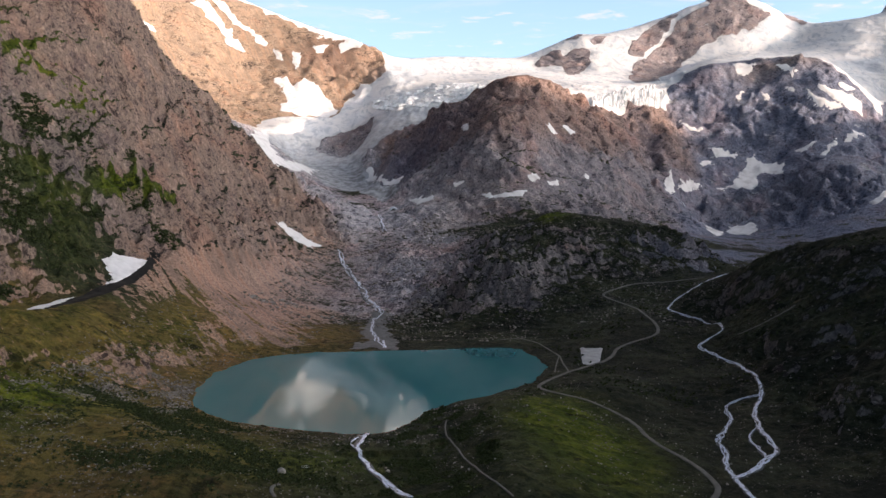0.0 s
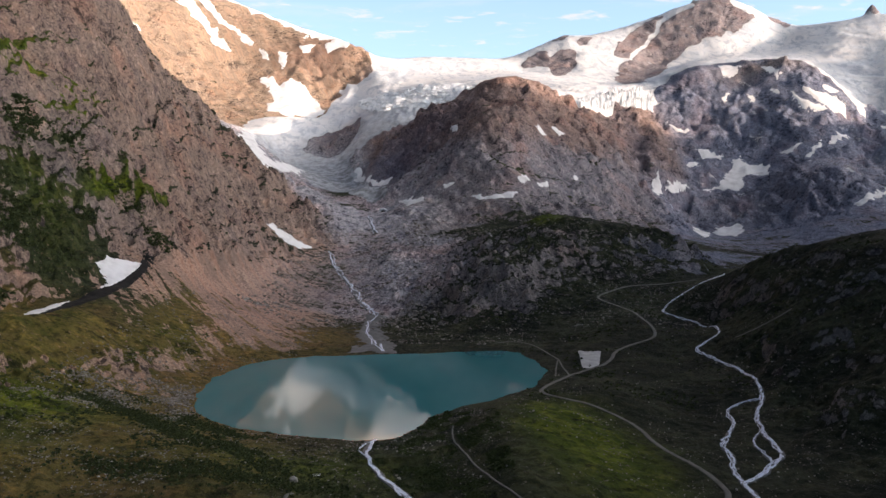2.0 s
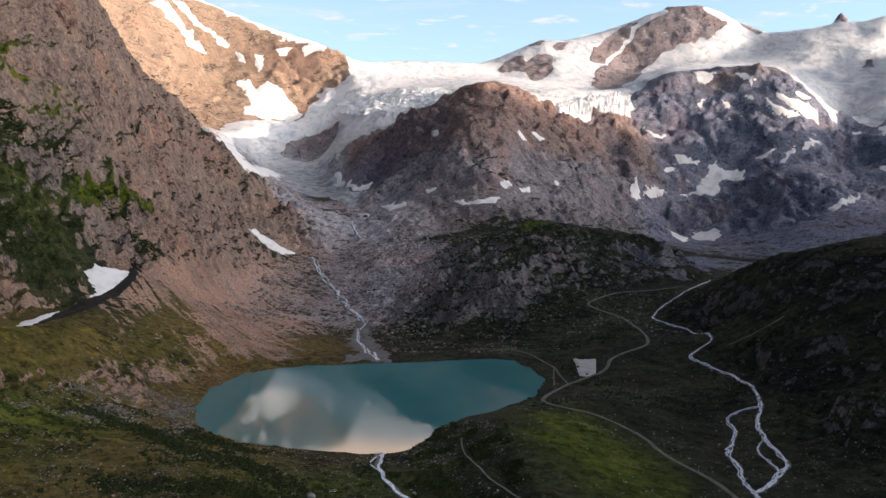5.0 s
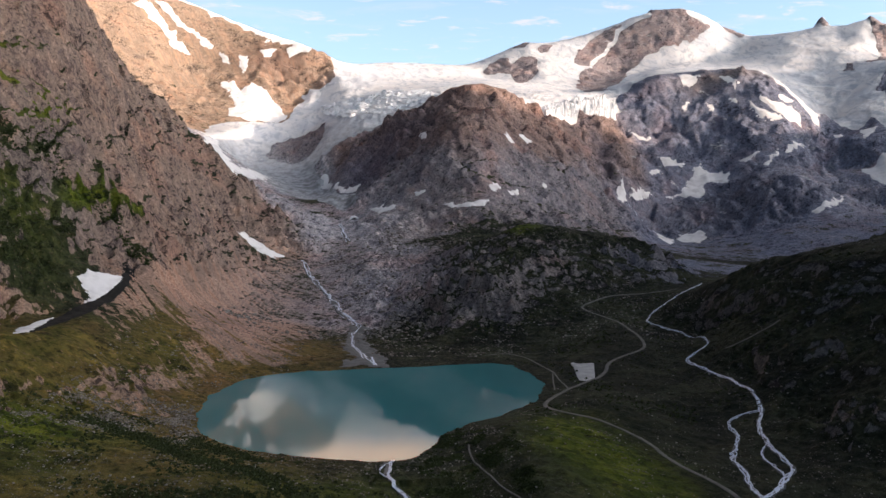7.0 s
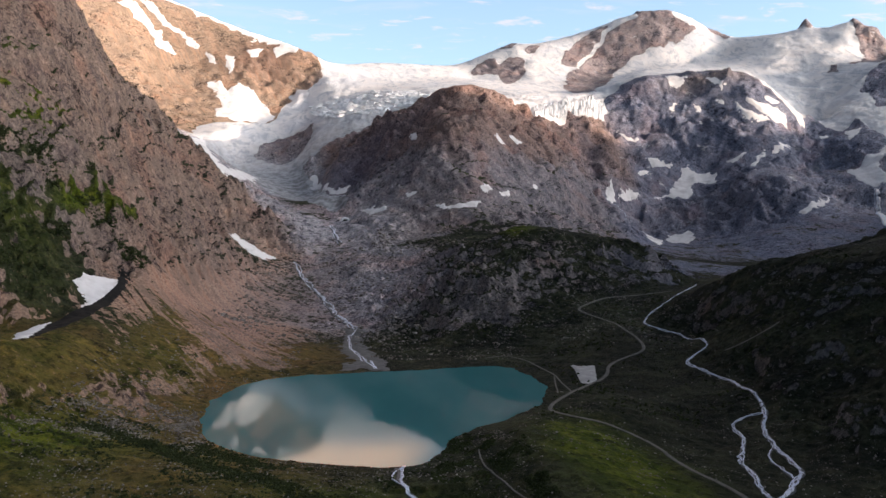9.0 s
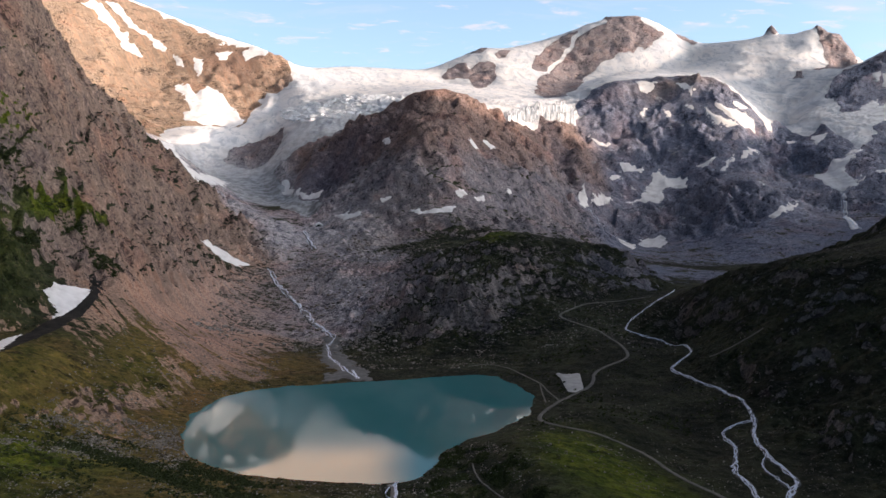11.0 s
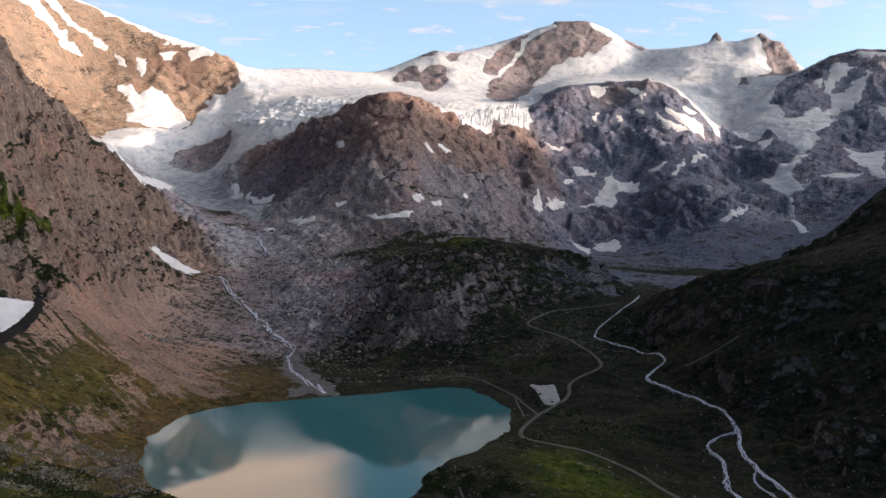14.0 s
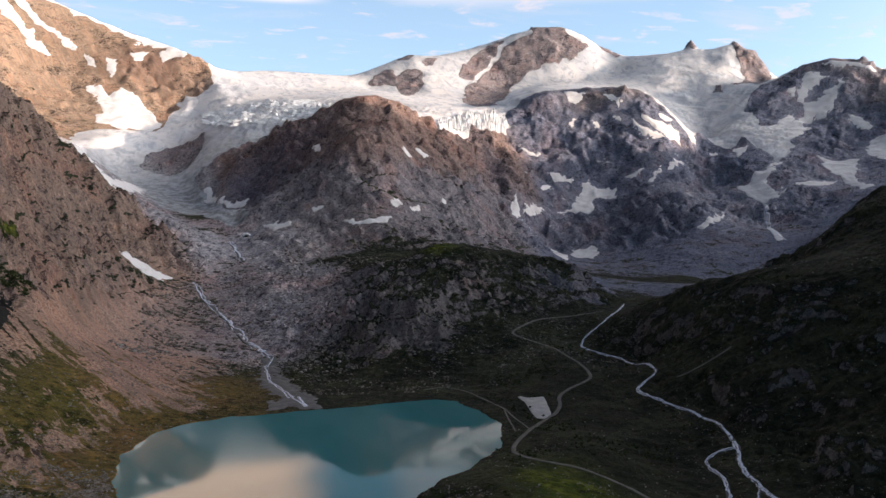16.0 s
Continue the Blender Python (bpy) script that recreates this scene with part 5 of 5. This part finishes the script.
DELTA = [(-118, 1370), (-98, 1370), (-90, 1260), (-82, 1160), (-64, 1095), (-52, 1030), (-114, 1030), (-102, 1100), (-114, 1160), (-124, 1240)]
patch("gravel_delta", DELTA, SILT, 0.5, 2.5, "grey silt delta where the stream enters the lake", "river delta", 9, 1.0, kind="structure")


# ---- stones, shrubs ----
def lump(seed, rough=0.35, flatten=0.7):
    """An angular stone about one metre across."""
    bm = bmesh.new()
    bmesh.ops.create_icosphere(bm, subdivisions=1, radius=0.5)
    r = random.Random(seed)
    for v in bm.verts:
        v.co *= 1 + r.uniform(-rough, rough)
        v.co.z *= flatten
    co = np.array([v.co[:] for v in bm.verts])
    tri = np.array([[v.index for v in f.verts] for f in bm.faces])
    bm.free()
    return co, tri


LUMPS = [lump(k) for k in range(8)]
rng = np.random.RandomState(5)


def dry(x, y):
    return (read_fine(LAKE_SIDE, x, y) > 1.5) & (read_fine(ON_TRACK, x, y) > 4) & (read_fine(ON_STREAM, x, y) > 4) & (sample(SNOWY, x, y) < 0.15)


def strew(name, label, count, box, sizes, clump, seed, material=BOULDER):
    """Loose stones over a stretch of land, thicker in some places."""
    x, y = rng.uniform(box[0], box[1], count * 4), rng.uniform(box[2], box[3], count * 4)
    ok = (fbm(x, y, clump, 3, seed) > rng.uniform(-0.35, 0.75, len(x))) & dry(x, y)
    x, y = x[ok][:count], y[ok][:count]
    z = height(x, y)
    co, tri, base = [], [], 0
    for k in range(len(x)):
        c, t = LUMPS[k % 8]
        s = sizes[0] * (sizes[1] / sizes[0]) ** (rng.rand() ** 2.2)
        a = rng.uniform(0, 6.28)
        turn = np.array([[math.cos(a), -math.sin(a), 0], [math.sin(a), math.cos(a), 0], [0, 0, 1]])
        co.append((c * (s * rng.uniform(0.8, 1.4), s, s * rng.uniform(0.7, 1.1))) @ turn.T + (x[k], y[k], z[k] + 0.15 * s))
        tri.append(t + base)
        base += len(c)
    tagged(mesh_of(name, np.concatenate(co), np.concatenate(tri), material, (), False), label, "stones", kind="stuff")


strew("loose_stones", "pale stones strewn over the near meadow", 6500, (-380, 30, 440, 720), (0.35, 1.9), 60, 3)
strew("loose_stones", "pinkish grey rubble field at the foot of the moraine", 5000, (-360, -225, 660, 830), (0.5, 2.8), 40, 27)
strew("loose_stones", "pale stones on the mound and valley turf", 2200, (0, 330, 500, 900), (0.4, 1.9), 50, 6)
strew("loose_stones", "rubble at the foot of the scree by the lake", 2600, (-370, -180, 700, 1250), (0.6, 3.0), 45, 8)
strew("loose_stones", "grey blocks on the rocky knoll", 3600, (-80, 420, 1080, 1560), (0.9, 4.5), 60, 11)
strew("loose_stones", "stones on the dark hillside", 1200, (300, 620, 560, 1100), (0.6, 3.2), 60, 14)
strew("loose_stones", "pale blocks on scree and rock step", 6000, (-330, 160, 1250, 2100), (1.2, 8.0), 80, 17)


def scrub_line(name, label, line, spread_by, count, size):
    """A long narrow belt of low dark bushes."""
    p, s = along(line, 1.0)
    k = rng.randint(0, len(p), count)
    x, y = p[k, 0] + rng.normal(0, spread_by, count), p[k, 1] + rng.normal(0, spread_by, count)
    leaf_heaps(name, label, x, y, size)


def boulder(x, y, size, label):
    co, tri = lump(int(x * 7 + y), 0.28, 0.75)
    bm = bmesh.new()
    verts = [bm.verts.new(c * size) for c in co]
    for t in tri:
        bm.faces.new([verts[k] for k in t])
    bmesh.ops.bevel(bm, geom=bm.edges[:], offset=size * 0.05, segments=1, affect='EDGES')
    me = bpy.data.meshes.new("boulder")
    bm.to_mesh(me)
    bm.free()
    me.materials.append(BOULDER)
    ob = new("boulder", me)
    ob.matrix_world = pose(x, y, float(height(np.array([x]), np.array([y]))[0]) + size * 0.2, 0, 0, x * 13 % 360)
    return tagged(ob, label, "boulder", "large boulders in the valley")


for x, y, s in [(-104, 512, 6.5), (-340, 725, 6.0), (-335, 735, 3.5), (-66, 622, 4.0), (-38, 548, 3.5)]:
    boulder(x, y, s, "large pale grey boulder lying in the meadow")
placed = 0
while placed < 110:
    x, y = rng.uniform(-360, 340), rng.uniform(460, 1000)
    if dry(np.array([x]), np.array([y]))[0]:
        boulder(x, y, rng.uniform(1.1, 2.3), "pale weathered boulder lying in the turf")
        placed += 1


def shrubs(name, label, count, box, size, clump, seed):
    """Low dark bushes: heaps of small leaf sprays."""
    x, y = rng.uniform(box[0], box[1], count * 5), rng.uniform(box[2], box[3], count * 5)
    ok = (fbm(x, y, clump, 2, seed) > rng.uniform(0.0, 0.6, len(x))) & dry(x, y)
    x, y = x[ok][:count], y[ok][:count]
    leaf_heaps(name, label, x, y, size)


def leaf_heaps(name, label, x, y, size):
    z = height(x, y)
    n = 22
    s = rng.uniform(size[0], size[1], len(x))
    u = rng.normal(0, 0.45, (len(x), n, 3)) * s[:, None, None]
    u[..., 2] = np.abs(u[..., 2]) * 0.8
    c = np.stack([x, y, z], 1)[:, None, :] + u
    a, b = rng.normal(0, 1, (2, len(x), n, 3)) * (s * 0.26)[:, None, None]
    co = np.stack([c - a, c + b, c + a, c - b], 2).reshape(-1, 3)
    tagged(mesh_of(name, co, np.arange(len(co)).reshape(-1, 4), LEAF, (), False), label, "shrubs", kind="stuff")


shrubs("shrubs", "dark green low shrubs on the near meadow", 2000, (-380, 10, 440, 760), (0.6, 1.7), 38, 31)
shrubs("shrubs", "dark alder scrub below the mountain cliffs", 4600, (-640, -420, 880, 1340), (1.4, 3.8), 90, 34)
shrubs("shrubs", "dark low scrub on the knoll and hillside", 1600, (80, 560, 760, 1560), (0.9, 2.4), 70, 37)


# dense dark scrub added to give the mound's left flank its shade
shrubs("shrubs", "dark low scrub added for shade on the mound's left flank", 4200, (-40, 40, 480, 700), (0.6, 1.4), 22, 41)
scrub_line("shrubs", "dark scrub belt along the rubble field's edge", [(-322, 703), (-280, 671), (-246, 652), (-197, 596), (-150, 553), (-114, 525)], 7.5, 2400, (0.7, 1.7))
scrub_line("shrubs", "dark low bushes in the near meadow", [(-262, 660), (-225, 680), (-190, 650), (-160, 610)], 8.0, 900, (0.6, 1.5))
scrub_line("shrubs", "dark bushes in hollows of the near meadow", [(-240, 512), (-190, 503), (-150, 508), (-105, 500), (-70, 512)], 7.0, 1300, (0.6, 1.5))


# ---- small footbridge in the meadow ----
def box_mesh(name, size, at, material, parent, bevel=0.03):
    bm = bmesh.new()
    bmesh.ops.create_cube(bm, size=1.0)
    for v in bm.verts:
        v.co = Vector((v.co.x * size[0] + at[0], v.co.y * size[1] + at[1], v.co.z * size[2] + at[2]))
    bmesh.ops.bevel(bm, geom=bm.edges[:], offset=bevel, segments=2, affect='EDGES')
    me = bpy.data.meshes.new(name)
    bm.to_mesh(me)
    bm.free()
    me.materials.append(material)
    ob = new(name, me)
    ob.parent = parent
    return ob


def footbridge(x, y, turn):
    base = new("footbridge")
    base.matrix_world = pose(x, y, float(height(np.array([x]), np.array([y]))[0]) + 0.3, 0, 0, turn)
    for k in range(12):
        box_mesh("deck_board", (0.36, 1.6, 0.08), (-2.2 + 0.4 * k, 0, 0.55), PLASTER, base)
    for sy in (-0.75, 0.75):
        box_mesh("beam", (5.2, 0.18, 0.26), (0, sy * 0.8, 0.37), TIMBER, base)
        box_mesh("handrail", (5.2, 0.1, 0.1), (0, sy, 1.55), PLASTER, base)
        for k in range(4):
            box_mesh("post", (0.12, 0.12, 1.2), (-2.3 + 1.53 * k, sy, 1.0), PLASTER, base)
    for sx in (-2.4, 2.4):
        box_mesh("abutment", (0.7, 1.9, 1.0), (sx, 0, -0.1), BOULDER, base, 0.08)
    tagged(base, "small pale plank footbridge with handrails in the meadow", "footbridge")


footbridge(-92, 530, 8)
